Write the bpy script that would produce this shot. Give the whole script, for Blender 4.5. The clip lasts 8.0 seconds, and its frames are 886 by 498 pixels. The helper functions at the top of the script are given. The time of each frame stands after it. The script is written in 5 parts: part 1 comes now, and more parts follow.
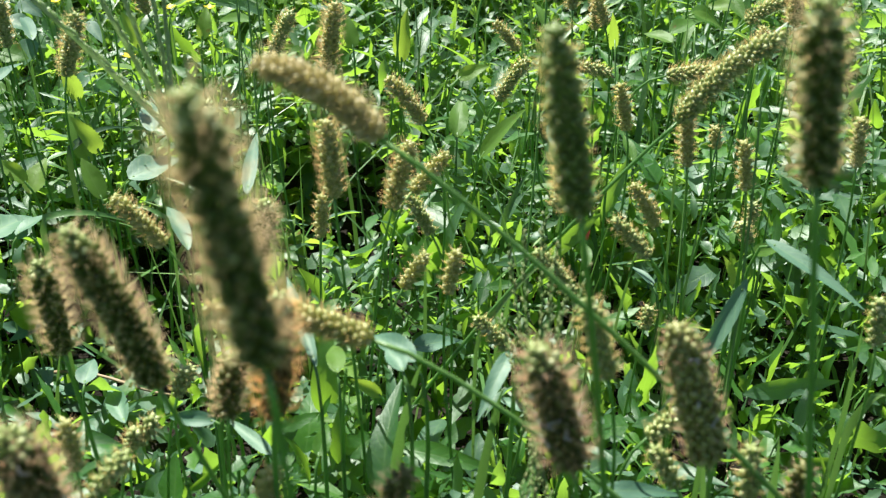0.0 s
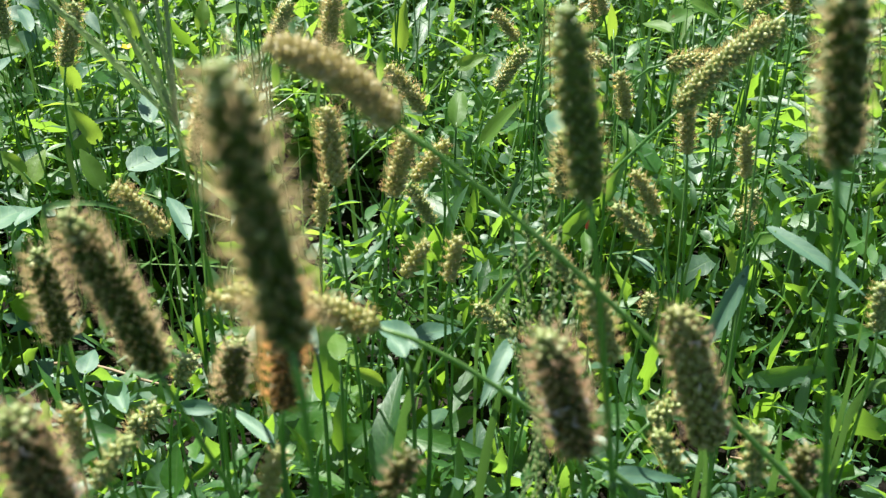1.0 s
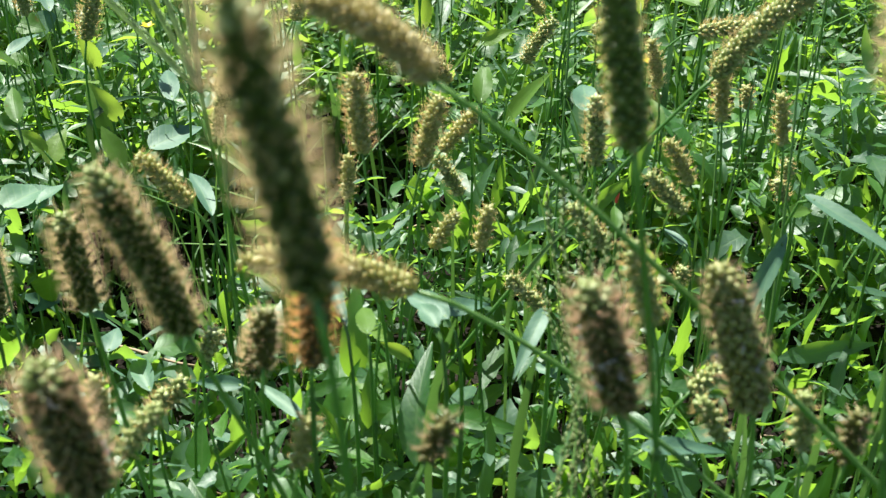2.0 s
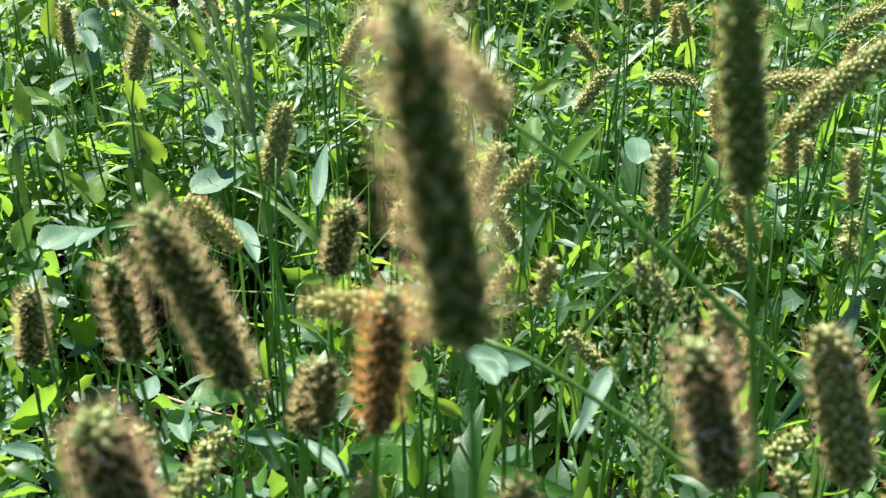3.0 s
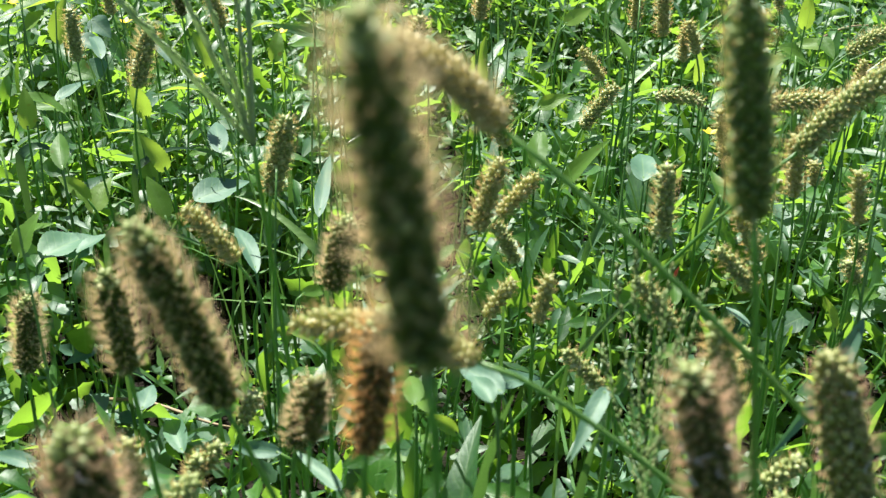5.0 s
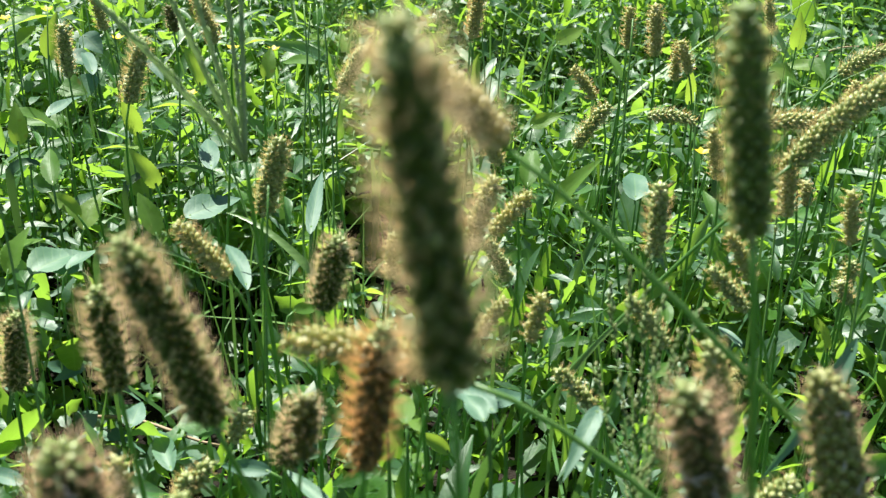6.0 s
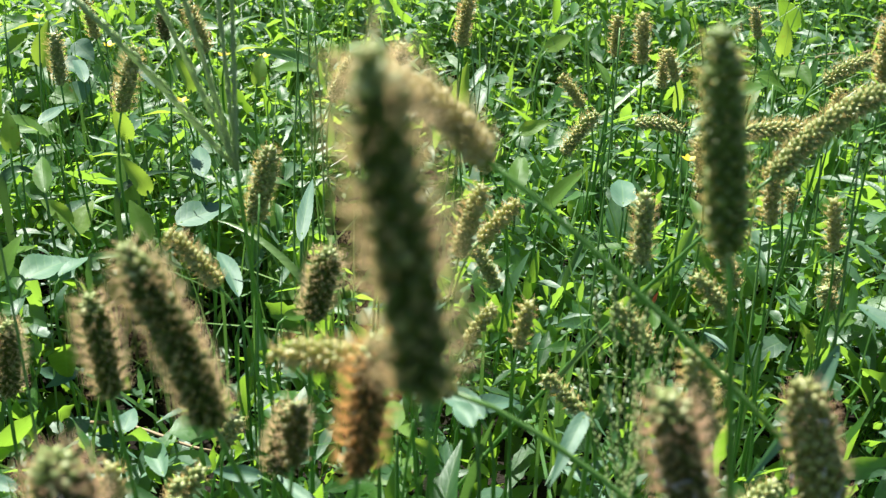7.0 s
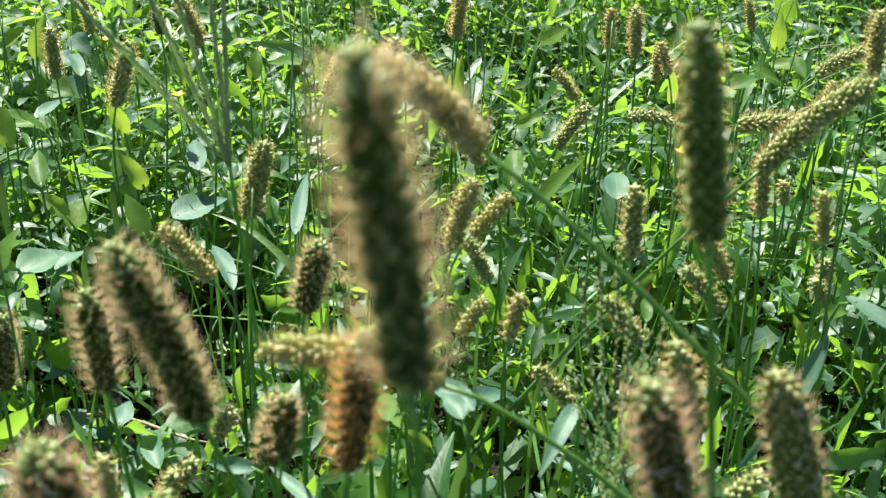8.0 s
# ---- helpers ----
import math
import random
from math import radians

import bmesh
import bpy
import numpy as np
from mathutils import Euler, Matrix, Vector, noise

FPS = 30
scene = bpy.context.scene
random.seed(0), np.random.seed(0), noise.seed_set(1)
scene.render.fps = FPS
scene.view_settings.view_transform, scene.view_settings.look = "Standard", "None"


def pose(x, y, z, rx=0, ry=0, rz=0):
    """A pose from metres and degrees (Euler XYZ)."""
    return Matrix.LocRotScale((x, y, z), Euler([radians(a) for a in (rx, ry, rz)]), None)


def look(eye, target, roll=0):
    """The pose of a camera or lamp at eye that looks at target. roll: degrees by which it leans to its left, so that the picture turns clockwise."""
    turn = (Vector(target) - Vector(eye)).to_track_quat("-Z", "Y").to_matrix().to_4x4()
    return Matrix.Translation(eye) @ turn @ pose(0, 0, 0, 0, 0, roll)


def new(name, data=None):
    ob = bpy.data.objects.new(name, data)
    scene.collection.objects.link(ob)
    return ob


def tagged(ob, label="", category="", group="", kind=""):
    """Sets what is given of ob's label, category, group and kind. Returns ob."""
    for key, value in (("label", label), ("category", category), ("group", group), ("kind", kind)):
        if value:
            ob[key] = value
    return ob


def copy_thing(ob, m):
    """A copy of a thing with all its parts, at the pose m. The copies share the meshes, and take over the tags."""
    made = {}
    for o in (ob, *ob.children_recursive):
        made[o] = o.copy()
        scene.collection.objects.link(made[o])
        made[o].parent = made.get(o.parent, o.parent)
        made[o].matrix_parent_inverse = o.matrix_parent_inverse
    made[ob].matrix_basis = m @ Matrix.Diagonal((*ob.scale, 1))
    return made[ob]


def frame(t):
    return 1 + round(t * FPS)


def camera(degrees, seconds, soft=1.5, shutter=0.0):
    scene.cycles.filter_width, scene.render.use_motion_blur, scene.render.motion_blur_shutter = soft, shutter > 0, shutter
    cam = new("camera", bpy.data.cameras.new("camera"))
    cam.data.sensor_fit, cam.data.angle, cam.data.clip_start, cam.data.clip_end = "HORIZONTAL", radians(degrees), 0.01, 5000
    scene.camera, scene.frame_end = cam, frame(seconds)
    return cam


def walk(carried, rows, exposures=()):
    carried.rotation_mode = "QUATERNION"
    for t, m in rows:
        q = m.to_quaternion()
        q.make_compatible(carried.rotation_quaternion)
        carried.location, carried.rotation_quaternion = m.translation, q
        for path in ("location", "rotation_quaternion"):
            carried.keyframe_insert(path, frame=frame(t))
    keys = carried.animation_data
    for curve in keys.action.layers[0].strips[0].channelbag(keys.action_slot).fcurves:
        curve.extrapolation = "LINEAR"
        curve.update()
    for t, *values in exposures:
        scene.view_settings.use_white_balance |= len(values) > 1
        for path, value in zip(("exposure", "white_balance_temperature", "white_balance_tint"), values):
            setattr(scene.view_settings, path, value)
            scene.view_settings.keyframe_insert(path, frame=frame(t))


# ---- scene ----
cam = camera(40.2, 8.0, soft=1.25)
PATH = [
    (0, (0.0084, 0.0133, 0.5452), (0.0052, 1.2877, -0.2459), 0.98),
    (0.5, (0.0071, 0.0138, 0.5441), (-0.0026, 1.2862, -0.2502), 0.81),
    (1, (0.0063, 0.0115, 0.5421), (0.0075, 1.2829, -0.2540), 0.86),
    (1.2, (0.0066, 0.0122, 0.5387), (0.0094, 1.2828, -0.2585), 0.78),
    (2.3, (-0.0015, 0.0215, 0.5234), (-0.0360, 1.2865, -0.2819), -0.31),
    (2.5, (-0.0032, 0.0260, 0.5210), (-0.0477, 1.3105, -0.2523), -0.11),
    (3, (-0.0135, 0.0349, 0.5155), (-0.0658, 1.3333, -0.2338), 0.57),
    (3.5, (-0.0136, 0.0356, 0.5153), (-0.0604, 1.3468, -0.2117), 0.99),
    (4, (-0.0115, 0.0370, 0.5117), (-0.0663, 1.3399, -0.2295), 0.93),
    (4.5, (-0.0111, 0.0382, 0.5138), (-0.0714, 1.3451, -0.2200), 1.37),
    (4.7, (-0.0089, 0.0388, 0.5146), (-0.0747, 1.3425, -0.2245), 1.35),
    (6, (-0.0102, 0.0413, 0.5130), (-0.0643, 1.3581, -0.2032), 1.96),
    (6.5, (-0.0101, 0.0389, 0.5151), (-0.0546, 1.3581, -0.1973), 2.13),
    (7, (-0.0092, 0.0360, 0.5181), (-0.0523, 1.3555, -0.1940), 2.12),
    (7.5, (-0.0074, 0.0334, 0.5186), (-0.0512, 1.3524, -0.1944), 1.96),
    (8, (-0.0050, 0.0331, 0.5210), (-0.0487, 1.3473, -0.2007), 1.97),
]
walk(cam, [(t, look(eye, target, roll)) for t, eye, target, roll in PATH])
cam.data.dof.use_dof = True
cam.data.dof.focus_distance = 0.86
cam.data.dof.aperture_fstop = 22.5

# ---- light: high sun ahead and to the side, clear sky ----
SUN_AZ, SUN_EL = radians(-34), radians(60)
world = bpy.data.worlds.new("sky")
scene.world = world
world.use_nodes = True
sky = world.node_tree.nodes.new("ShaderNodeTexSky")
sky.sky_type, sky.sun_disc = "NISHITA", False
sky.sun_elevation, sky.sun_rotation = SUN_EL, SUN_AZ
background = world.node_tree.nodes["Background"]
background.inputs["Strength"].default_value = 0.05
world.node_tree.links.new(sky.outputs["Color"], background.inputs["Color"])
sun = new("sun", bpy.data.lights.new("sun", "SUN"))
sun.data.energy, sun.data.angle, sun.data.color = 5.0, radians(0.53), (1.0, 0.965, 0.91)
to_sun = Vector((math.sin(SUN_AZ) * math.cos(SUN_EL), math.cos(SUN_AZ) * math.cos(SUN_EL), math.sin(SUN_EL)))
sun.matrix_world = look(to_sun * 20, (0, 0, 0))
scene.view_settings.exposure = 1.49


# ---- materials ----
def ramp(nt, stops):
    n = nt.nodes.new("ShaderNodeValToRGB")
    while len(n.color_ramp.elements) < len(stops):
        n.color_ramp.elements.new(0.5)
    for e, (p, c) in zip(n.color_ramp.elements, stops):
        e.position, e.color = p, (*c, 1)
    return n


VEINED = set()


def plant(name, stops, through_colour, see_through, rough, bump=0.15, grain=220.0, island=False, gloss=0.5, speck=None, veins=False):
    """A thin living tissue: a varied, slightly glossy face that lets some sun through."""
    mat = bpy.data.materials.new(name)
    mat.use_nodes = True
    nt = mat.node_tree
    lk = nt.links.new
    bsdf, out = nt.nodes["Principled BSDF"], nt.nodes["Material Output"]
    coord = nt.nodes.new("ShaderNodeTexCoord")
    big, fine = nt.nodes.new("ShaderNodeTexNoise"), nt.nodes.new("ShaderNodeTexNoise")
    big.inputs["Scale"].default_value, fine.inputs["Scale"].default_value = grain * 0.18, grain
    big.inputs["Detail"].default_value = 4
    lk(coord.outputs["Object"], big.inputs["Vector"])
    lk(coord.outputs["Object"], fine.inputs["Vector"])
    if island:
        rnd = nt.nodes.new("ShaderNodeNewGeometry").outputs["Random Per Island"]
    else:
        rnd = nt.nodes.new("ShaderNodeObjectInfo").outputs["Random"]
    mix = nt.nodes.new("ShaderNodeMath")
    mix.operation = "MULTIPLY_ADD"
    mix.inputs[1].default_value = 0.35
    lk(big.outputs["Fac"], mix.inputs[0])
    sc = nt.nodes.new("ShaderNodeMath")
    sc.operation = "MULTIPLY_ADD"
    sc.inputs[1].default_value, sc.inputs[2].default_value = 0.8, -0.07
    lk(rnd, sc.inputs[0])
    lk(sc.outputs[0], mix.inputs[2])
    col = ramp(nt, stops)
    lk(mix.outputs[0], col.inputs["Fac"])
    face = col.outputs["Color"]
    if speck:
        spots = nt.nodes.new("ShaderNodeTexNoise")
        spots.inputs["Scale"].default_value, spots.inputs["Detail"].default_value = 130, 1
        lk(coord.outputs["Object"], spots.inputs["Vector"])
        cut = ramp(nt, [(0.70, (0, 0, 0)), (0.76, (1, 1, 1))])
        lk(spots.outputs["Fac"], cut.inputs["Fac"])
        both = nt.nodes.new("ShaderNodeMix")
        both.data_type = "RGBA"
        lk(cut.outputs["Color"], both.inputs["Factor"])
        lk(face, both.inputs["A"])
        both.inputs["B"].default_value = (*speck, 1)
        face = both.outputs["Result"]
    relief = fine.outputs["Fac"]
    if veins:
        VEINED.add(name)
        bsdf.inputs["Specular Tint"].default_value = (0.90, 1.0, 0.90, 1)
        at = nt.nodes.new("ShaderNodeAttribute")
        at.attribute_name = "vein"
        sep = nt.nodes.new("ShaderNodeSeparateXYZ")
        lk(at.outputs["Vector"], sep.inputs[0])

        def calc(op, a, b=None):
            q = nt.nodes.new("ShaderNodeMath")
            q.operation = op
            for slot, value in ((0, a), (1, b)):
                if value is None:
                    continue
                if isinstance(value, (int, float)):
                    q.inputs[slot].default_value = value
                else:
                    lk(value, q.inputs[slot])
            return q.outputs[0]

        au = calc("ABSOLUTE", sep.outputs["X"])
        rib = calc("SUBTRACT", 1.0, calc("SMOOTH_MIN", 1.0, calc("MULTIPLY", au, 9.0)))
        rib = calc("MAXIMUM", rib, 0.0)
        line = calc("SINE", calc("SUBTRACT", calc("MULTIPLY", sep.outputs["Y"], 48.0), calc("MULTIPLY", au, 9.0)))
        side = calc("POWER", calc("MAXIMUM", line, 0.0), 6.0)
        vein = calc("MAXIMUM", rib, calc("MULTIPLY", side, 0.5))
        both = nt.nodes.new("ShaderNodeMix")
        both.data_type = "RGBA"
        lk(calc("MULTIPLY", vein, 0.22), both.inputs["Factor"])
        lk(face, both.inputs["A"])
        both.inputs["B"].default_value = (0.20, 0.32, 0.10, 1)
        face = both.outputs["Result"]
        relief = calc("SUBTRACT", calc("MULTIPLY", fine.outputs["Fac"], 1.2), calc("MULTIPLY", vein, 0.4))
    lk(face, bsdf.inputs["Base Color"])
    bsdf.inputs["Roughness"].default_value = rough
    bsdf.inputs["Specular IOR Level"].default_value = gloss
    if bump:
        b = nt.nodes.new("ShaderNodeBump")
        b.inputs["Strength"].default_value, b.inputs["Distance"].default_value = bump, 0.002
        lk(relief, b.inputs["Height"])
        lk(b.outputs["Normal"], bsdf.inputs["Normal"])
    if see_through:
        tr = nt.nodes.new("ShaderNodeBsdfTranslucent")
        tint = nt.nodes.new("ShaderNodeMix")
        tint.data_type = "RGBA"
        tint.inputs["Factor"].default_value = 0.8
        lk(face, tint.inputs["A"])
        tint.inputs["B"].default_value = (*through_colour, 1)
        lk(tint.outputs["Result"], tr.inputs["Color"])
        add = nt.nodes.new("ShaderNodeMixShader")
        add.inputs["Fac"].default_value = see_through
        lk(bsdf.outputs[0], add.inputs[1])
        lk(tr.outputs[0], add.inputs[2])
        lk(add.outputs[0], out.inputs["Surface"])
    return mat


G1, G2, G3 = (0.010, 0.058, 0.010), (0.024, 0.105, 0.014), (0.070, 0.185, 0.024)
B1 = (0.013, 0.053, 0.023)
SUN_LEAF = plant("sunny_leaf", [(0.0, G2), (0.5, (0.09, 0.19, 0.03)), (1.0, (0.15, 0.25, 0.04))], (0.44, 0.64, 0.06), 0.5, 0.52, speck=(0.12, 0.07, 0.02), gloss=0.45, bump=0.16, veins=True)
BLUE_LEAF = plant("bluish_leaf", [(0.0, (0.040, 0.105, 0.065)), (0.5, (0.060, 0.140, 0.088)), (1.0, (0.075, 0.165, 0.090))], (0.18, 0.46, 0.12), 0.22, 0.56, gloss=0.6, bump=0.10, veins=True)
RED_LEAF = plant("red_leaf", [(0.0, (0.20, 0.03, 0.02)), (1.0, (0.32, 0.06, 0.03))], (0.5, 0.08, 0.04), 0.25, 0.5)
# darker copy of the leaf material, with shade put into its colours
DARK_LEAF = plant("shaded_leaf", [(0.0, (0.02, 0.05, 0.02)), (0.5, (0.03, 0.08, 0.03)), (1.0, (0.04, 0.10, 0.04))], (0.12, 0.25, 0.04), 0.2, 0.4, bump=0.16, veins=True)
MIX_LEAF = plant("weed_leaf", [(0.0, B1), (0.35, G1), (0.65, G2), (1.0, G3)], (0.38, 0.68, 0.05), 0.48, 0.50, speck=(0.10, 0.08, 0.03), gloss=0.6, bump=0.14, veins=True)
MIX_STUFF = plant("weed_leaves", [(0.0, (0.055, 0.125, 0.080)), (0.36, (0.045, 0.110, 0.058)), (0.52, G1), (0.75, G2), (1.0, G3)], (0.38, 0.68, 0.05), 0.44, 0.48, island=True, gloss=0.75, bump=0.14, veins=True)
GRASS = plant("grass_blade", [(0.0, (0.035, 0.10, 0.02)), (0.6, (0.06, 0.15, 0.03)), (1.0, (0.12, 0.20, 0.05))], (0.20, 0.42, 0.07), 0.18, 0.42, grain=400)
GRASS_STUFF = plant("grass_blades", [(0.0, (0.035, 0.10, 0.02)), (0.7, (0.06, 0.15, 0.03)), (0.95, (0.12, 0.20, 0.05)), (1.0, (0.24, 0.22, 0.09))], (0.20, 0.42, 0.07), 0.18, 0.42, grain=400, island=True)
STEM = plant("green_stem", [(0.0, (0.06, 0.16, 0.035)), (1.0, (0.13, 0.25, 0.06))], (0.25, 0.55, 0.06), 0.3, 0.42, grain=500)
GRAIN = {
    # the bright last stop paints a few grains as if lit from above
    "gold": plant("grains_gold", [(0.0, (0.055, 0.085, 0.014)), (0.78, (0.085, 0.125, 0.022)), (1.0, (0.42, 0.47, 0.20))], (0.60, 0.62, 0.16), 0.20, 0.42, gloss=0.4, grain=900, island=True),
    "pale": plant("grains_pale", [(0.0, (0.19, 0.25, 0.07)), (0.7, (0.31, 0.37, 0.13)), (1.0, (0.55, 0.57, 0.31))], (0.60, 0.70, 0.18), 0.20, 0.32, grain=900, island=True),
    "tan": plant("grains_tan", [(0.0, (0.26, 0.30, 0.09)), (0.6, (0.40, 0.43, 0.17)), (1.0, (0.60, 0.59, 0.33))], (0.75, 0.72, 0.28), 0.40, 0.38, grain=900, island=True),
    "olive": plant("grains_olive", [(0.0, (0.080, 0.130, 0.026)), (0.7, (0.135, 0.20, 0.046)), (1.0, (0.34, 0.42, 0.16))], (0.58, 0.66, 0.16), 0.22, 0.38, grain=900, island=True),
    "cream": plant("grains_cream", [(0.0, (0.26, 0.24, 0.10)), (0.6, (0.38, 0.36, 0.18)), (1.0, (0.60, 0.57, 0.38))], (0.9, 0.82, 0.48), 0.5, 0.42, grain=900, island=True),
    "ripe": plant("grains_ripe", [(0.0, (0.14, 0.165, 0.045)), (0.6, (0.25, 0.275, 0.085)), (1.0, (0.44, 0.45, 0.20))], (0.6, 0.55, 0.16), 0.25, 0.4, grain=900, island=True),
    "rose": plant("grains_rose", [(0.0, (0.065, 0.075, 0.02)), (0.7, (0.11, 0.12, 0.03)), (1.0, (0.30, 0.29, 0.12))], (0.55, 0.5, 0.15), 0.20, 0.42, gloss=0.4, grain=900, island=True),
    "rust": plant("grains_rust", [(0.0, (0.075, 0.065, 0.02)), (0.7, (0.12, 0.10, 0.03)), (1.0, (0.28, 0.22, 0.08))], (0.60, 0.42, 0.1), 0.3, 0.5, grain=900, island=True),
}
AWN = {
    "gold": plant("bristle_gold", [(0.0, (0.60, 0.45, 0.25)), (0.6, (0.74, 0.62, 0.40)), (1.0, (0.86, 0.82, 0.66))], (0.98, 0.86, 0.62), 0.75, 0.35, bump=0, island=True),
    "pale": plant("bristle_pale", [(0.0, (0.58, 0.46, 0.22)), (0.6, (0.72, 0.60, 0.34)), (1.0, (0.82, 0.76, 0.54))], (1.0, 0.86, 0.52), 0.75, 0.35, bump=0, island=True),
    "tan": plant("bristle_tan", [(0.0, (0.64, 0.46, 0.22)), (0.5, (0.78, 0.62, 0.36)), (1.0, (0.88, 0.82, 0.60))], (1.0, 0.82, 0.50), 0.72, 0.35, bump=0, island=True),
    "rose": plant("bristle_rose", [(0.0, (0.54, 0.38, 0.24)), (0.6, (0.68, 0.53, 0.38)), (1.0, (0.82, 0.68, 0.58))], (0.94, 0.76, 0.57), 0.75, 0.35, bump=0, island=True),
    "rust": plant("bristle_rust", [(0.0, (0.64, 0.38, 0.16)), (0.6, (0.76, 0.52, 0.27)), (1.0, (0.86, 0.70, 0.45))], (1.0, 0.75, 0.44), 0.75, 0.35, bump=0, island=True),
}
PETAL = plant("yellow_petal", [(0.0, (0.75, 0.55, 0.02)), (1.0, (0.85, 0.70, 0.05))], (0.9, 0.75, 0.05), 0.4, 0.5)
DRY = plant("dry_straw", [(0.0, (0.20, 0.13, 0.07)), (0.6, (0.33, 0.25, 0.15)), (1.0, (0.50, 0.42, 0.30))], (0.4, 0.3, 0.15), 0.15, 0.7, grain=300, island=True)


def soil_material():
    mat = bpy.data.materials.new("soil")
    mat.use_nodes = True
    nt = mat.node_tree
    bsdf = nt.nodes["Principled BSDF"]
    coord = nt.nodes.new("ShaderNodeTexCoord")
    clods, grit = nt.nodes.new("ShaderNodeTexNoise"), nt.nodes.new("ShaderNodeTexNoise")
    clods.inputs["Scale"].default_value, clods.inputs["Detail"].default_value = 14, 8
    grit.inputs["Scale"].default_value = 180
    for n in (clods, grit):
        nt.links.new(coord.outputs["Object"], n.inputs["Vector"])
    # darker than moist humus: the shade between the weeds is painted into it
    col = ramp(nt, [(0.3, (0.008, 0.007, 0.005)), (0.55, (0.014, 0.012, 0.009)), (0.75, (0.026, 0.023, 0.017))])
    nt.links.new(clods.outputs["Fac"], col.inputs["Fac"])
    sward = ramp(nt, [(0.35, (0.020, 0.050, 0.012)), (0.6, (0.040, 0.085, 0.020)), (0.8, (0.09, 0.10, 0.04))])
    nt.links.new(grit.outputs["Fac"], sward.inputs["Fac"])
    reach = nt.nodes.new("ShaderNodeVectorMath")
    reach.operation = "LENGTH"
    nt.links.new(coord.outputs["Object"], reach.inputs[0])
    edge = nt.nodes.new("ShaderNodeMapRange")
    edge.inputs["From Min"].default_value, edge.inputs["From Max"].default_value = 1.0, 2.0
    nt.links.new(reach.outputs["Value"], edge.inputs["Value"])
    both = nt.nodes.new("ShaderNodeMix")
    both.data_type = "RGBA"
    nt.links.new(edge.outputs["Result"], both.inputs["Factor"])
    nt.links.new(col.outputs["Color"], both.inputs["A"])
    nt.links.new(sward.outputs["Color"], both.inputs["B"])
    nt.links.new(both.outputs["Result"], bsdf.inputs["Base Color"])
    bsdf.inputs["Roughness"].default_value = 1.0
    bsdf.inputs["Specular IOR Level"].default_value = 0.1
    b = nt.nodes.new("ShaderNodeBump")
    b.inputs["Strength"].default_value, b.inputs["Distance"].default_value = 0.7, 0.01
    nt.links.new(grit.outputs["Fac"], b.inputs["Height"])
    nt.links.new(b.outputs["Normal"], bsdf.inputs["Normal"])
    return mat


SOIL = soil_material()


# ---- mesh tools ----
class Shape:
    """Vertices and faces collected into one mesh."""

    def __init__(self):
        self.v, self.f, self.n, self.uv = [], [], 0, []

    def add(self, verts, faces, uv=None):
        self.v.append(np.asarray(verts, float))
        self.uv.append(np.zeros((len(verts), 2)) + 0.5 if uv is None else np.asarray(uv, float))
        self.f += [tuple(int(i) + self.n for i in q) for q in faces]
        self.n += len(verts)

    def tube(self, pts, radii, sides=6):
        pts = [Vector(p) for p in pts]
        vs, fs = [], []
        side = None
        for i, p in enumerate(pts):
            d = (pts[min(i + 1, len(pts) - 1)] - pts[max(i - 1, 0)]).normalized()
            if side is None:
                side = d.orthogonal()
            side = (side - d * side.dot(d)).normalized()
            other = d.cross(side)
            for k in range(sides):
                a = 2 * math.pi * k / sides
                vs.append(p + (side * math.cos(a) + other * math.sin(a)) * radii[i])
        for i in range(len(pts) - 1):
            for k in range(sides):
                a, b = i * sides + k, i * sides + (k + 1) % sides
                fs.append((a, b, b + sides, a + sides))
        fs.append(tuple(range(sides))[::-1])
        fs.append(tuple((len(pts) - 1) * sides + k for k in range(sides)))
        self.add(vs, fs)

    def mesh(self, name, material, smooth=True):
        me = bpy.data.meshes.new(name)
        me.from_pydata(np.concatenate(self.v).tolist(), [], self.f)
        me.materials.append(material)
        if material.name in VEINED:
            at = me.attributes.new("vein", "FLOAT2", "POINT")
            at.data.foreach_set("vector", np.concatenate(self.uv).astype(np.float32).ravel())
        if smooth:
            me.polygons.foreach_set("use_smooth", [True] * len(me.polygons))
        me.update()
        return me


def part(name, mesh, parent, label=""):
    ob = new(name, mesh)
    ob.parent = parent
    return tagged(ob, label)


def curve(p0, p1, p2, p3, n):
    out = []
    for i in range(n + 1):
        t = i / n
        out.append(p0 * (1 - t) ** 3 + p1 * 3 * t * (1 - t) ** 2 + p2 * 3 * t * t * (1 - t) + p3 * t ** 3)
    return out


def leaf_sheet(length, width, fold=0.25, droop=0.15, power=0.75, rows=7, wave=0.0, twist=0.0, cols=2, lobe=0.0):
    """A pointed leaf along +y with a keel, a drooping tip and a waved rim."""
    vs, fs, uv = [], [], []
    m = 2 * cols + 1
    for i in range(rows + 1):
        s = i / rows
        half = 0.5 * width * max(0.03, math.sin(math.pi * min(1.0, s ** power * 0.985 + 0.012))) ** 0.85
        half *= 1 + (lobe if i % 2 else -lobe)
        a = twist * s
        for j in range(m):
            u = (j - cols) / cols
            x = u * half
            uv.append((u, s))
            z = fold * abs(u) * half - droop * length * s * s + wave * half * math.sin(9 * s + 2 * u) * abs(u)
            vs.append((x * math.cos(a) - z * math.sin(a) * 0.3, s * length, z + x * math.sin(a)))
    for i in range(rows):
        for j in range(m - 1):
            a = i * m + j
            fs.append((a, a + 1, a + m + 1, a + m))
    return vs, fs, uv


ICO = None


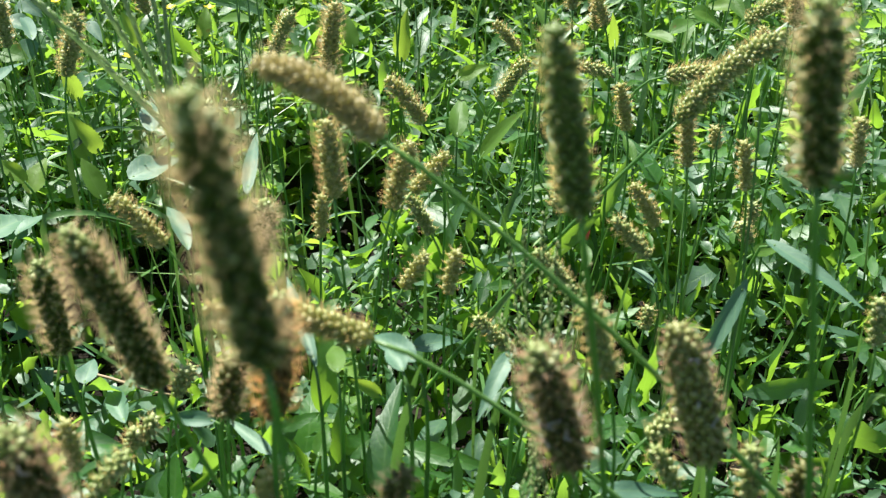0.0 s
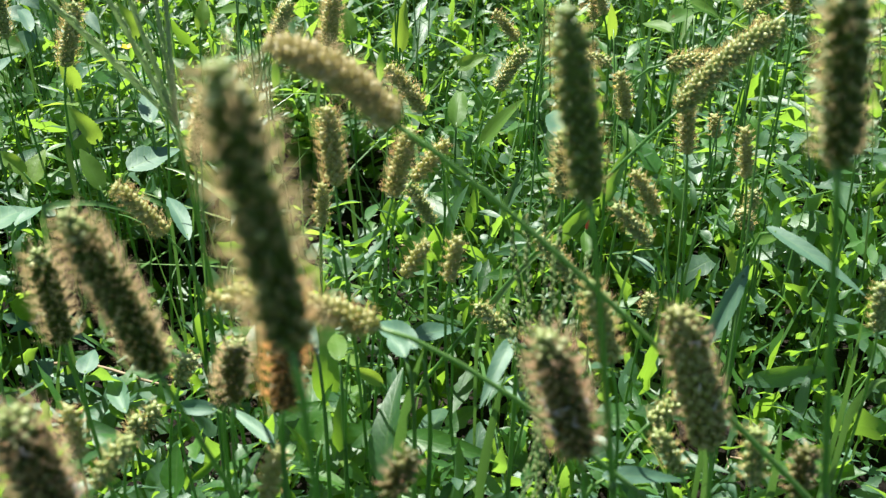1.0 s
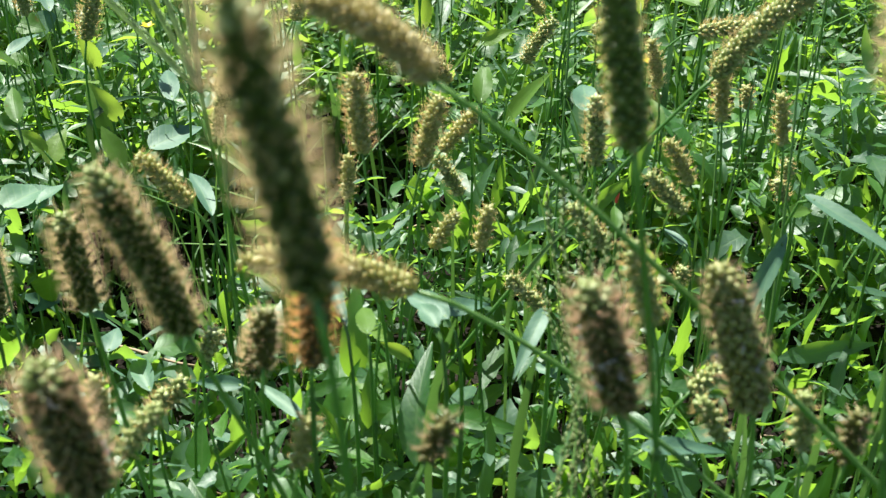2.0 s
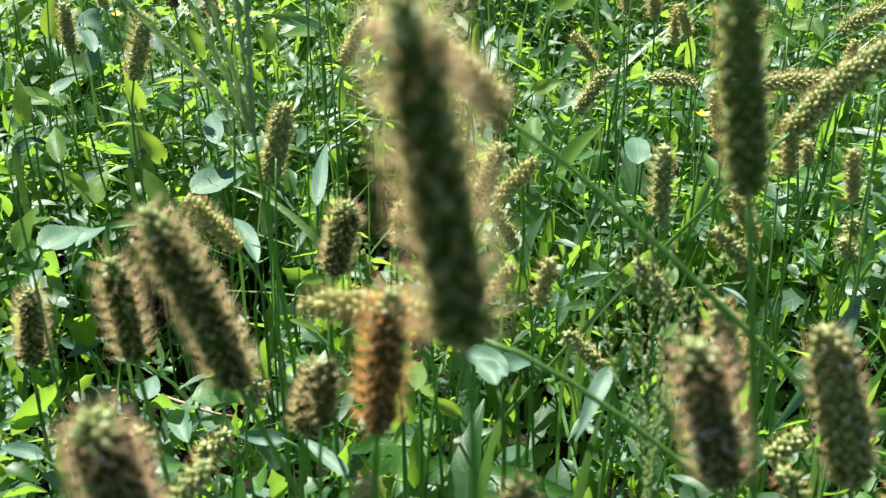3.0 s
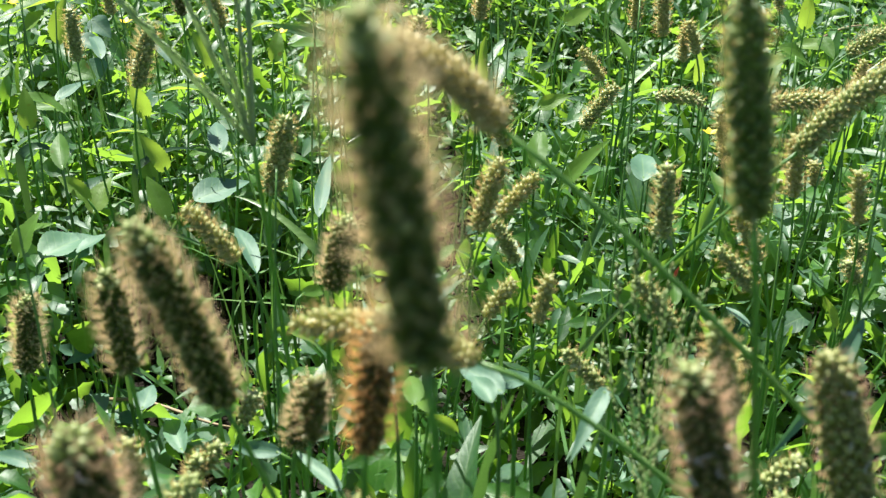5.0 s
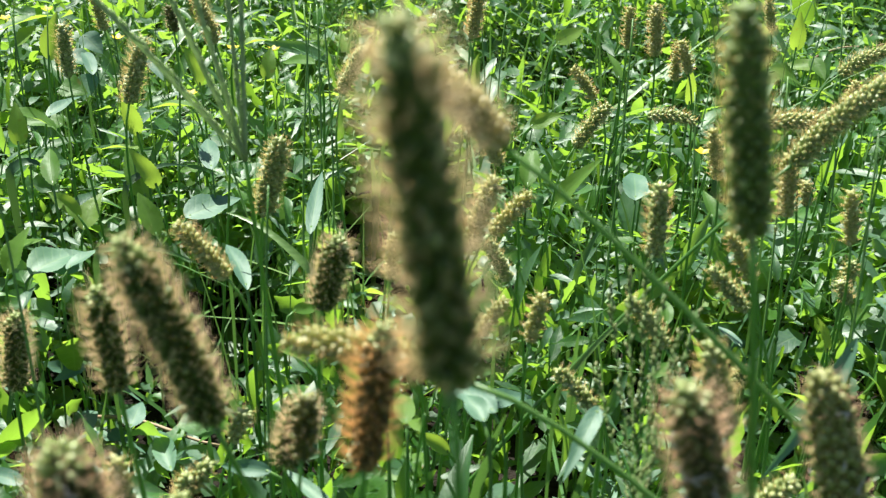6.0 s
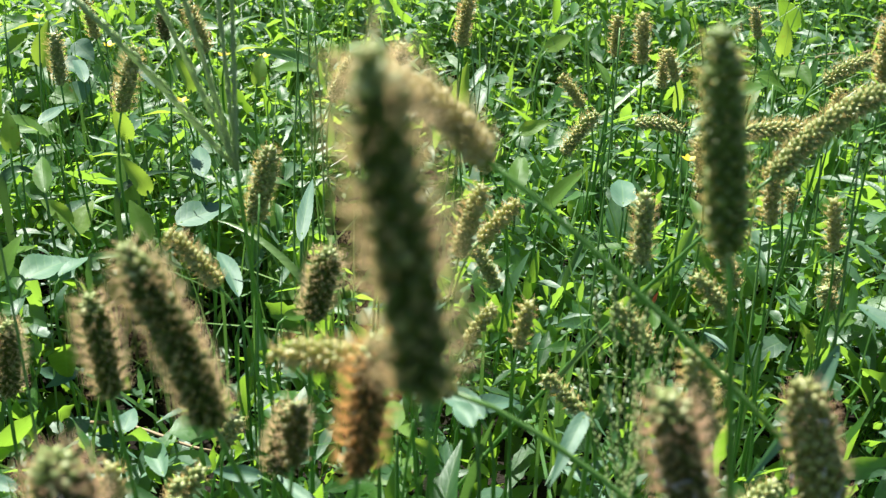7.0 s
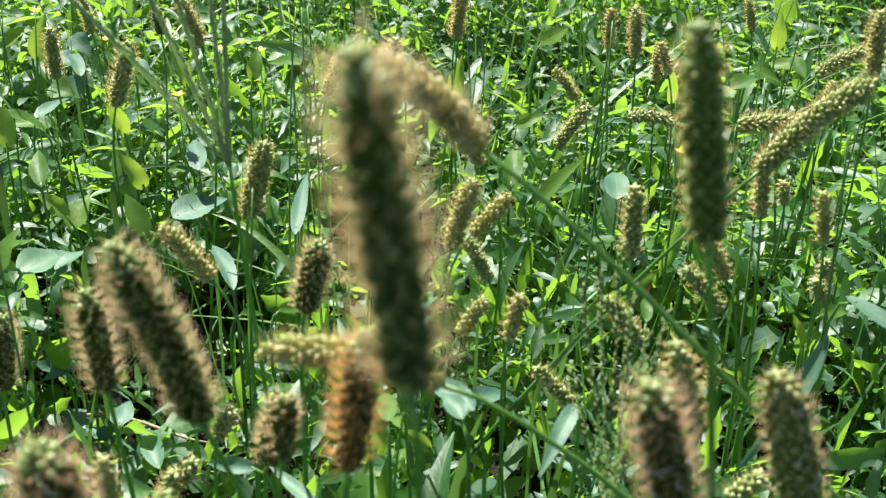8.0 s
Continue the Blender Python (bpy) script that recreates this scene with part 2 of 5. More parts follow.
def bead():
    global ICO
    if ICO is None:
        bm = bmesh.new()
        bmesh.ops.create_icosphere(bm, subdivisions=1, radius=1.0)
        bm.verts.index_update()
        ICO = np.array([v.co[:] for v in bm.verts]), np.array([[v.index for v in f.verts] for f in bm.faces])
        bm.free()
    return ICO


def frames_from(ax):
    """For each axis two sides at right angles."""
    ref = np.where(np.abs(ax[:, 2:3]) < 0.9, np.array([[0, 0, 1.0]]), np.array([[1.0, 0, 0]]))
    s = np.cross(ax, ref)
    s /= np.linalg.norm(s, axis=1, keepdims=True)
    return s, np.cross(ax, s)


FOX_LABEL = {
    "gold": "yellow foxtail grass with golden bristles on its seed spike",
    "pale": "pale green foxtail grass spike with short bristles, thin stem",
    "tan": "tan foxtail grass spike with fine golden bristles",
    "olive": "upright olive green foxtail spike with pale short bristles",
    "cream": "drooping cream and tan foxtail spike with golden bristles",
    "ripe": "ripe foxtail grass spike beaded with round grains",
    "rose": "ripening foxtail grass with rosy bristles and beaded grains",
    "rust": "rusty orange foxtail grass spike glowing against the sun",
}
AWN["ripe"], AWN["cream"], AWN["olive"] = AWN["rose"], AWN["gold"], AWN["pale"]
fox_rng = np.random.default_rng(11)


def foxtail(root, base, tip, core, bristle, bend, kind, near, fuzz=6):
    """One foxtail: a stem out of the ground, a spike of many grains, and its bristles."""
    r = fox_rng
    root, base, tip = Vector(root), Vector(base), Vector(tip)
    if kind in ("gold", "rose", "rust"):
        core *= 1.06
    thing = new("foxtail_grass")
    thing.location = root
    tagged(thing, FOX_LABEL[kind], "grass", "foxtail grasses in the meadow")
    b, t = base - root, tip - root
    ax = (t - b).normalized()
    length = (t - b).length
    reach = b.length
    up = Vector((b.x * 0.3, b.y * 0.3, b.z * 0.45))
    pts = curve(Vector((0, 0, -0.01)), up, b - ax * reach * (0.10 if near else 0.18), b, 14)
    thick = 0.00105 if near else 0.0008
    sh = Shape()
    sh.tube(pts, [thick * (1.25 - 0.5 * i / 14) for i in range(15)], 7)
    for q in (5, 9):
        d = (pts[q + 1] - pts[q]).normalized()
        sh.tube([pts[q] - d * 0.002, pts[q], pts[q] + d * 0.002], [thick * 0.9, thick * 1.6, thick * 0.9], 7)
    part("stem", sh.mesh("stem", STEM), thing)
    # spike axis with a bend upwards
    lift = (Vector((0, 0, 1)) - ax * ax.z) * (length * bend)
    n = 40
    line = np.array([b.lerp(t, i / n) + lift * math.sin(math.pi * i / n) for i in range(n + 1)])
    tang = np.gradient(line, axis=0)
    tang /= np.linalg.norm(tang, axis=1, keepdims=True)

    def girth(s):
        return core * (0.92 + 0.12 * np.sin(np.pi * np.clip(s * 0.9 + 0.1, 0, 1))) * np.clip((1 - s) / 0.16, 0.10, 1) ** 0.6 * np.clip(s / 0.07 + 0.35, 0.35, 1)

    grain = (0.00145 if kind == "ripe" else 0.00118) if near else 0.0012
    rings = max(8, int(length / (grain * 1.75)))
    pos, outs, axs, ss = [], [], [], []
    for i in range(rings):
        s = (i + 0.5) / rings
        g = float(girth(np.array(s)))
        around = max(4, int(2 * math.pi * g / (grain * 1.9)))
        k = s * n
        c = np.array([np.interp(k, range(n + 1), line[:, a]) for a in range(3)])
        d = np.array([np.interp(k, range(n + 1), tang[:, a]) for a in range(3)])
        sd, ot = frames_from(d[None])
        for j in range(around):
            a = 2 * math.pi * (j + 0.5 * (i % 2)) / around + r.uniform(-0.12, 0.12)
            o = sd[0] * math.cos(a) + ot[0] * math.sin(a)
            pos.append(c + o * g * r.uniform(0.90, 1.14) + d * grain * r.uniform(-0.3, 0.3))
            outs.append(o)
            axs.append(d)
            ss.append(s)
    pos, outs, axs, ss = map(np.array, (pos, outs, axs, ss))
    count = len(pos)
    # grains: small pointed beads that lean towards the tip
    lean = outs * 0.55 + axs * 0.85 if kind == "ripe" else outs * 0.8 + axs * 0.65
    lean /= np.linalg.norm(lean, axis=1, keepdims=True)
    s1, s2 = frames_from(lean)
    bv, bf = bead()
    size = grain * r.uniform(0.7, 1.18, count)
    lv = (bv[None, :, 0:1] * s1[:, None] + bv[None, :, 1:2] * s2[:, None]) * size[:, None, None] + bv[None, :, 2:3] * lean[:, None] * (size * (1.4 if kind == "ripe" else 1.9))[:, None, None]
    young = ss > 0.86 if near and kind in ("gold", "rose", "rust") else np.zeros(count, bool)

    def grains(which):
        c = int(which.sum())
        return (lv + pos[:, None])[which].reshape(-1, 3), (bf[None] + (np.arange(c) * len(bv))[:, None, None]).reshape(-1, 3)

    sh = Shape()
    idx = [int(round(q * n)) for q in np.linspace(0, 1, 12)]
    sh.tube([line[q] for q in idx], [float(girth(np.array(q / n))) * 0.8 for q in idx], 10)
    sh.add(*grains(~young))
    head = part("seed_head", sh.mesh("seed_head", GRAIN[kind]), thing)
    if young.any():
        sh = Shape()
        sh.add(*grains(young))
        part("spike_tip", sh.mesh("spike_tip", GRAIN["pale"]), head, "pale green young grains at the tip")
    # bristles: tapered three-sided hairs in bundles under every grain
    per = fuzz + (7 if kind in ("gold", "rose", "rust") else 4) if near else fuzz + 2
    src = np.repeat(np.arange(count), per)
    m = len(src)
    bundle = outs * r.uniform(0.8, 1.2, (count, 1)) + axs * r.uniform(0.15, 0.55, (count, 1)) + r.normal(0, 0.10, (count, 3))
    way = bundle[src] + r.normal(0, 0.18, (m, 3))
    way /= np.linalg.norm(way, axis=1, keepdims=True)
    ln = (core * 0.25 + bristle * r.uniform(0.5, 1.15, (m, 1)))
    q1, q2 = frames_from(way)
    rad = 0.000035 if near else 0.00004
    foot = pos[src] + outs[src] * 0.0004
    mid = foot + way * ln * 0.55
    end = foot + way * ln + (axs[src] * 0.12 + r.normal(0, 0.06, (m, 3))) * ln
    hv = np.empty((m, 7, 3))
    for k in range(3):
        a = 2 * math.pi * k / 3
        ring = q1 * math.cos(a) + q2 * math.sin(a)
        hv[:, k] = foot + ring * rad
        hv[:, 3 + k] = mid + ring * rad * 0.8
    hv[:, 6] = end
    hf = []
    tmpl = [(0, 1, 4), (0, 4, 3), (1, 2, 5), (1, 5, 4), (2, 0, 3), (2, 3, 5), (3, 4, 6), (4, 5, 6), (5, 3, 6)]
    hf = (np.array(tmpl)[None] + (np.arange(m) * 7)[:, None, None]).reshape(-1, 3)
    sh = Shape()
    sh.add(hv.reshape(-1, 3), hf)
    part("bristles", sh.mesh("bristles", AWN[kind]), head, "fine translucent bristles")
    if kind in ("rose", "ripe") and near:
        for i in range(9):
            k = int(r.integers(0, count))
            p, o, d = Vector(pos[k]), Vector(outs[k]), Vector(axs[k])
            side = o.cross(d)
            sh = Shape()
            sh.tube([p, p + o * 0.0016 + d * 0.0006, p + o * 0.0022 + d * 0.0025 + side * r.uniform(-0.002, 0.002), p + o * 0.0016 + d * 0.0042 + side * r.uniform(-0.003, 0.003)], [0.00022, 0.0003, 0.00028, 0.0001], 5)
            part("stigma", sh.mesh("stigma", FILAMENT), head, "withered whitish stigma")
    return thing


FILAMENT = plant("withered_white", [(0.0, (0.45, 0.42, 0.45)), (1.0, (0.70, 0.66, 0.68))], (0.7, 0.65, 0.65), 0.3, 0.6, bump=0)


# ---- ground ----
def ground_height(x, y):
    return 0.012 * noise.noise(Vector((x * 5, y * 5, 0.3))) + 0.006 * noise.noise(Vector((x * 17, y * 17, 1.7)))


def build_ground():
    xs = [-300, -60, -12] + [i * 0.05 for i in range(-60, 61)] + [12, 60, 300]
    ys = [-300, -60, -12] + [i * 0.05 for i in range(-40, 81)] + [12, 60, 300]
    vs, fs = [], []
    for y in ys:
        for x in xs:
            vs.append((x, y, ground_height(x, y) if abs(x) < 4 and abs(y) < 5 else 0.0))
    w = len(xs)
    for j in range(len(ys) - 1):
        for i in range(w - 1):
            a = j * w + i
            fs.append((a, a + 1, a + w + 1, a + w))
    sh = Shape()
    sh.add(vs, fs)
    tagged(new("ground", sh.mesh("ground", SOIL)), "crumbly meadow soil under weeds and grass, darkened to stand for shade", "ground", kind="structure")


build_ground()

# bare hollows in the growth, where soil darkened for shade shows: x, y, radius
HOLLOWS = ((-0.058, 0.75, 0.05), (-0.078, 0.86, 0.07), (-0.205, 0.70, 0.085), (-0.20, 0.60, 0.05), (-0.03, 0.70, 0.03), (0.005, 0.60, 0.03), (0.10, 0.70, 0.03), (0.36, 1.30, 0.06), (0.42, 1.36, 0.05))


def bare(x, y):
    return any((x - a) ** 2 + (y - b) ** 2 < c * c for a, b, c in HOLLOWS)


# ---- foxtails close by, which sway ----
spike_a = foxtail((-0.0167, 0.1906, 0), (-0.0163, 0.1786, 0.4168), (-0.0247, 0.1778, 0.4692), 0.0026, 0.0062, 0.02, 'gold', 1, 4)
spike_b = foxtail((0.0869, 0.2519, 0), (0.0422, 0.2597, 0.4005), (0.0333, 0.2562, 0.4491), 0.0027, 0.0036, 0.0, 'olive', 1, 3)
spike_c = foxtail((0.139, 0.2232, 0), (0.0901, 0.243, 0.4206), (0.0833, 0.2386, 0.464), 0.0026, 0.0050, 0, 'gold', 1, 4)
spike_d = foxtail((-0.0763, 0.525, 0), (0.1153, 0.5146, 0.3033), (0.1555, 0.5109, 0.3473), 0.0034, 0.0042, 0.1, 'pale', 1, 4)
spike_e = foxtail((0.3415, 0.2563, 0), (-0.0083, 0.3082, 0.3965), (-0.041, 0.304, 0.4203), 0.003, 0.005, 0.12, 'cream', 1, 2)
spike_f = foxtail((0.0093, 0.3222, 0), (-0.0789, 0.2994, 0.3169), (-0.0975, 0.2958, 0.3737), 0.0034, 0.0055, 0.05, 'gold', 1, 4)
spike_g = foxtail((-0.1115, 0.3793, 0), (-0.1318, 0.3717, 0.2739), (-0.1339, 0.3679, 0.3161), 0.0027, 0.007, 0.02, 'gold', 1, 4)
spike_h = foxtail((0.0436, 0.2612, 0), (0.0427, 0.2492, 0.333), (0.0313, 0.2459, 0.3737), 0.0032, 0.0055, 0.03, 'rose', 1, 4)
spike_i = foxtail((0.0896, 0.3037, 0), (0.0879, 0.2917, 0.2988), (0.0719, 0.288, 0.3505), 0.0046, 0.0035, 0.05, 'ripe', 1, 3)
spike_j = foxtail((-0.086, 0.2346, 0), (-0.0843, 0.2226, 0.3291), (-0.0889, 0.2179, 0.3702), 0.004, 0.0052, 0.02, 'rose', 1, 2)
spike_k = foxtail((-0.0402, 0.3003, 0), (-0.0394, 0.2883, 0.3132), (-0.0345, 0.2849, 0.3595), 0.0027, 0.0062, 0.0, 'rust', 1, 7)
spike_l = foxtail((0.299, 0.2868, 0), (-0.0132, 0.3157, 0.3225), (-0.0639, 0.3117, 0.335), 0.0028, 0.0042, 0.08, 'tan', 1, 4)
spike_m = foxtail((-0.1235, 0.5793, 0), (-0.1211, 0.5673, 0.2428), (-0.1104, 0.563, 0.2857), 0.0036, 0.004, 0.0, 'pale', 1, 5)
spike_n = foxtail((-0.0813, 0.404, 0), (-0.0797, 0.392, 0.2294), (-0.0708, 0.3872, 0.2626), 0.0036, 0.005, 0.0, 'gold', 1, 5)
spike_o = foxtail((-0.236, 0.5178, 0), (-0.2313, 0.5058, 0.1724), (-0.2236, 0.5014, 0.2173), 0.0036, 0.006, 0.0, 'gold', 1, 5)
spike_p = foxtail((-0.077, 0.4718, 0), (-0.0755, 0.4598, 0.256), (-0.0674, 0.4551, 0.2913), 0.0036, 0.005, 0.0, 'gold', 1, 5)

# ---- foxtails further in ----
foxtail((-0.111, 0.502, 0), (-0.1173, 0.4717, 0.26), (-0.1371, 0.4717, 0.2841), 0.0023, 0.0044, 0.03, 'tan', 0, 7)
foxtail((0.024, 0.475, 0), (0.0099, 0.4676, 0.24), (0.0134, 0.4676, 0.2623), 0.0020, 0.0038, 0.08, 'tan', 0, 6)
foxtail((0.026, 0.47, 0), (0.0404, 0.4791, 0.2), (0.0231, 0.4791, 0.2186), 0.0020, 0.0038, 0, 'pale', 0, 8)
foxtail((0.073, 0.51, 0), (0.0606, 0.4924, 0.27), (0.0592, 0.4924, 0.3032), 0.0025, 0.0047, 0.05, 'pale', 0, 6)
foxtail((0.166, 0.579, 0), (0.1598, 0.5515, 0.25), (0.1551, 0.5515, 0.2765), 0.0020, 0.0038, 0.03, 'tan', 0, 7)
foxtail((0.091, 0.615, 0), (0.1071, 0.6175, 0.25), (0.1009, 0.6175, 0.2769), 0.0021, 0.0039, 0.08, 'tan', 0, 6)
foxtail((0.13, 0.498, 0), (0.1051, 0.5019, 0.24), (0.0867, 0.5019, 0.2602), 0.0021, 0.0039, 0, 'pale', 0, 8)
foxtail((0.053, 0.826, 0), (0.0559, 0.8002, 0.22), (0.0395, 0.8002, 0.2401), 0.0020, 0.0038, 0.05, 'tan', 0, 6)
foxtail((0.026, 0.738, 0), (0.0398, 0.7179, 0.22), (0.0577, 0.7179, 0.2485), 0.0025, 0.0048, 0.03, 'pale', 0, 7)
foxtail((0.092, 0.715, 0), (0.0819, 0.723, 0.24), (0.1111, 0.723, 0.2373), 0.0022, 0.0042, 0.08, 'pale', 0, 6)
foxtail((0.059, 0.822, 0), (0.0755, 0.8178, 0.25), (0.0749, 0.8178, 0.2778), 0.0021, 0.0040, 0, 'tan', 0, 8)
foxtail((0.093, 0.805, 0), (0.0889, 0.7756, 0.26), (0.0857, 0.7756, 0.2929), 0.0025, 0.0047, 0.05, 'tan', 0, 6)
foxtail((0.126, 0.852, 0), (0.1134, 0.8416, 0.22), (0.1124, 0.8416, 0.2478), 0.0021, 0.0040, 0.03, 'tan', 0, 7)
foxtail((-0.046, 0.827, 0), (-0.0263, 0.837, 0.25), (-0.0258, 0.837, 0.2749), 0.0020, 0.0038, 0.08, 'tan', 0, 6)
foxtail((-0.192, 0.646, 0), (-0.2033, 0.6313, 0.27), (-0.1927, 0.6313, 0.3064), 0.0028, 0.0054, 0, 'pale', 0, 8)
foxtail((-0.268, 0.832, 0), (-0.2714, 0.8032, 0.25), (-0.2773, 0.8032, 0.2779), 0.0021, 0.0041, 0.05, 'tan', 0, 6)
foxtail((-0.185, 0.703, 0), (-0.1726, 0.7023, 0.28), (-0.1826, 0.7023, 0.3092), 0.0023, 0.0044, 0.03, 'tan', 0, 7)
foxtail((0.211, 0.751, 0), (0.1999, 0.7571, 0.26), (0.2293, 0.7571, 0.2779), 0.0026, 0.0049, 0.08, 'pale', 0, 6)
foxtail((0.207, 0.814, 0), (0.2182, 0.7904, 0.22), (0.2212, 0.7904, 0.2447), 0.0020, 0.0038, 0, 'tan', 0, 8)
foxtail((-0.062, 0.57, 0), (-0.0561, 0.5477, 0.22), (-0.0546, 0.5477, 0.2444), 0.0020, 0.0038, 0.05, 'tan', 0, 6)
foxtail((-0.023, 0.476, 0), (-0.0417, 0.4831, 0.28), (-0.0443, 0.4831, 0.3174), 0.0028, 0.0053, 0.03, 'tan', 0, 7)
foxtail((-0.038, 0.51, 0), (-0.0171, 0.5087, 0.26), (-0.0084, 0.5087, 0.295), 0.0027, 0.0051, 0.08, 'tan', 0, 6)
foxtail((-0.007, 0.572, 0), (-0.0085, 0.543, 0.25), (0.0086, 0.543, 0.2713), 0.0021, 0.0039, 0, 'tan', 0, 8)
foxtail((0.014, 0.565, 0), (0.0007, 0.5519, 0.22), (-0.0114, 0.5519, 0.2422), 0.0020, 0.0038, 0.05, 'pale', 0, 6)
foxtail((-0.034, 0.491, 0), (-0.0115, 0.5013, 0.22), (-0.0006, 0.5013, 0.2391), 0.0020, 0.0038, 0.03, 'tan', 0, 7)
foxtail((0.136, 0.558, 0), (0.1154, 0.5463, 0.23), (0.1018, 0.5463, 0.2546), 0.0021, 0.0040, 0.08, 'tan', 0, 6)
foxtail((0.175, 0.613, 0), (0.1758, 0.5832, 0.2), (0.1695, 0.5832, 0.2118), 0.0020, 0.0038, 0, 'pale', 0, 8)
foxtail((-0.139, 0.407, 0), (-0.1242, 0.4036, 0.2), (-0.12, 0.4036, 0.2107), 0.0020, 0.0038, 0.05, 'pale', 0, 6)
foxtail((-0.092, 0.433, 0), (-0.1111, 0.4408, 0.2), (-0.1065, 0.4408, 0.2149), 0.0020, 0.0038, 0.03, 'pale', 0, 7)
foxtail((0.058, 0.49, 0), (0.0657, 0.4683, 0.24), (0.0483, 0.4683, 0.2627), 0.0021, 0.0041, 0.08, 'pale', 0, 6)
foxtail((0.063, 0.355, 0), (0.0624, 0.3302, 0.3), (0.0535, 0.3302, 0.3308), 0.0024, 0.0046, 0, 'pale', 0, 8)
foxtail((0.101, 0.366, 0), (0.0878, 0.3713, 0.24), (0.0988, 0.3713, 0.2513), 0.0020, 0.0038, 0.05, 'pale', 0, 6)
foxtail((-0.029, 0.265, 0), (-0.0077, 0.2663, 0.3), (-0.0012, 0.2663, 0.3151), 0.0020, 0.0038, 0.03, 'rose', 0, 7)
foxtail((0.104, 0.361, 0), (0.091, 0.3333, 0.25), (0.0812, 0.3333, 0.2668), 0.0020, 0.0038, 0.08, 'pale', 0, 6)
foxtail((0.116, 0.322, 0), (0.1084, 0.3056, 0.27), (0.1059, 0.3056, 0.2928), 0.0020, 0.0038, 0, 'pale', 0, 8)
foxtail((0.102, 0.291, 0), (0.121, 0.3008, 0.27), (0.1222, 0.3008, 0.2893), 0.0020, 0.0038, 0.05, 'rose', 0, 6)
foxtail((-0.032, 0.305, 0), (-0.0483, 0.2963, 0.27), (-0.0436, 0.2963, 0.2892), 0.0020, 0.0038, 0.03, 'tan', 0, 7)
foxtail((-0.113, 0.33, 0), (-0.1033, 0.2999, 0.27), (-0.09, 0.2999, 0.2894), 0.0020, 0.0038, 0.08, 'pale', 0, 6)
foxtail((-0.132, 0.342, 0), (-0.1214, 0.3362, 0.25), (-0.1221, 0.3362, 0.272), 0.0020, 0.0038, 0, 'tan', 0, 8)
foxtail((-0.088, 0.737, 0), (-0.1039, 0.746, 0.24), (-0.0927, 0.746, 0.2663), 0.0021, 0.0041, 0.05, 'pale', 0, 6)
foxtail((-0.074, 0.641, 0), (-0.0574, 0.6221, 0.28), (-0.0524, 0.6221, 0.3186), 0.0029, 0.0055, 0.03, 'tan', 0, 7)
foxtail((0.001, 0.648, 0), (-0.0056, 0.6211, 0.25), (-0.0251, 0.6211, 0.2768), 0.0025, 0.0047, 0.08, 'tan', 0, 6)
foxtail((0.145, 0.555, 0), (0.1296, 0.5578, 0.26), (0.1259, 0.5578, 0.2904), 0.0023, 0.0044, 0, 'tan', 0, 8)
foxtail((0.159, 0.693, 0), (0.1777, 0.6961, 0.2), (0.1747, 0.6961, 0.2145), 0.0020, 0.0038, 0.05, 'tan', 0, 6)
foxtail((0.229, 0.586, 0), (0.2158, 0.5594, 0.26), (0.2133, 0.5594, 0.2868), 0.0020, 0.0038, 0.03, 'tan', 0, 7)
foxtail((0.117, 0.792, 0), (0.1109, 0.7733, 0.25), (0.1036, 0.7733, 0.2713), 0.0020, 0.0038, 0.08, 'tan', 0, 6)
foxtail((-0.14, 0.473, 0), (-0.1207, 0.4818, 0.17), (-0.1138, 0.4818, 0.1841), 0.0020, 0.0038, 0, 'pale', 0, 8)
foxtail((-0.105, 0.413, 0), (-0.1213, 0.4074, 0.2), (-0.1124, 0.4074, 0.2142), 0.0020, 0.0038, 0.05, 'pale', 0, 6)
foxtail((0.111, 0.676, 0), (0.1312, 0.6458, 0.27), (0.1691, 0.6458, 0.2725), 0.0028, 0.0054, 0.03, 'pale', 0, 7)
foxtail((0.107, 0.551, 0), (0.1153, 0.5419, 0.17), (0.1169, 0.5419, 0.1829), 0.0020, 0.0038, 0.08, 'pale', 0, 6)
foxtail((-0.011, 0.814, 0), (-0.0281, 0.8233, 0.25), (-0.0237, 0.8233, 0.2855), 0.0027, 0.0051, 0, 'tan', 0, 8)
foxtail((0.179, 0.948, 0), (0.1944, 0.9323, 0.23), (0.1886, 0.9323, 0.254), 0.0020, 0.0038, 0.05, 'tan', 0, 6)
foxtail((0.204, 0.677, 0), (0.1987, 0.649, 0.3), (0.196, 0.649, 0.3353), 0.0027, 0.0050, 0.03, 'tan', 0, 7)
foxtail((-0.048, 0.307, 0), (-0.0585, 0.3073, 0.3), (-0.0561, 0.3073, 0.32), 0.0020, 0.0038, 0.08, 'rose', 0, 6)
foxtail((-0.126, 0.707, 0), (-0.1015, 0.7119, 0.25), (-0.0875, 0.7119, 0.2786), 0.0024, 0.0045, 0, 'pale', 0, 8)
foxtail((0.194, 0.628, 0), (0.1791, 0.6032, 0.2), (0.1803, 0.6032, 0.2129), 0.0020, 0.0038, 0.05, 'pale', 0, 6)
foxtail((0.188, 0.442, 0), (0.1872, 0.4202, 0.25), (0.1844, 0.4202, 0.2725), 0.0020, 0.0038, 0.03, 'pale', 0, 7)
foxtail((-0.24, 0.8, 0), (-0.2257, 0.8076, 0.25), (-0.228, 0.8076, 0.2675), 0.0020, 0.0038, 0.08, 'rose', 0, 6)
foxtail((-0.256, 0.746, 0), (-0.2763, 0.7426, 0.24), (-0.2771, 0.7426, 0.273), 0.0025, 0.0047, 0, 'pale', 0, 8)


# ---- leaves and blades that stand out ----
leaf_rng = np.random.default_rng(21)


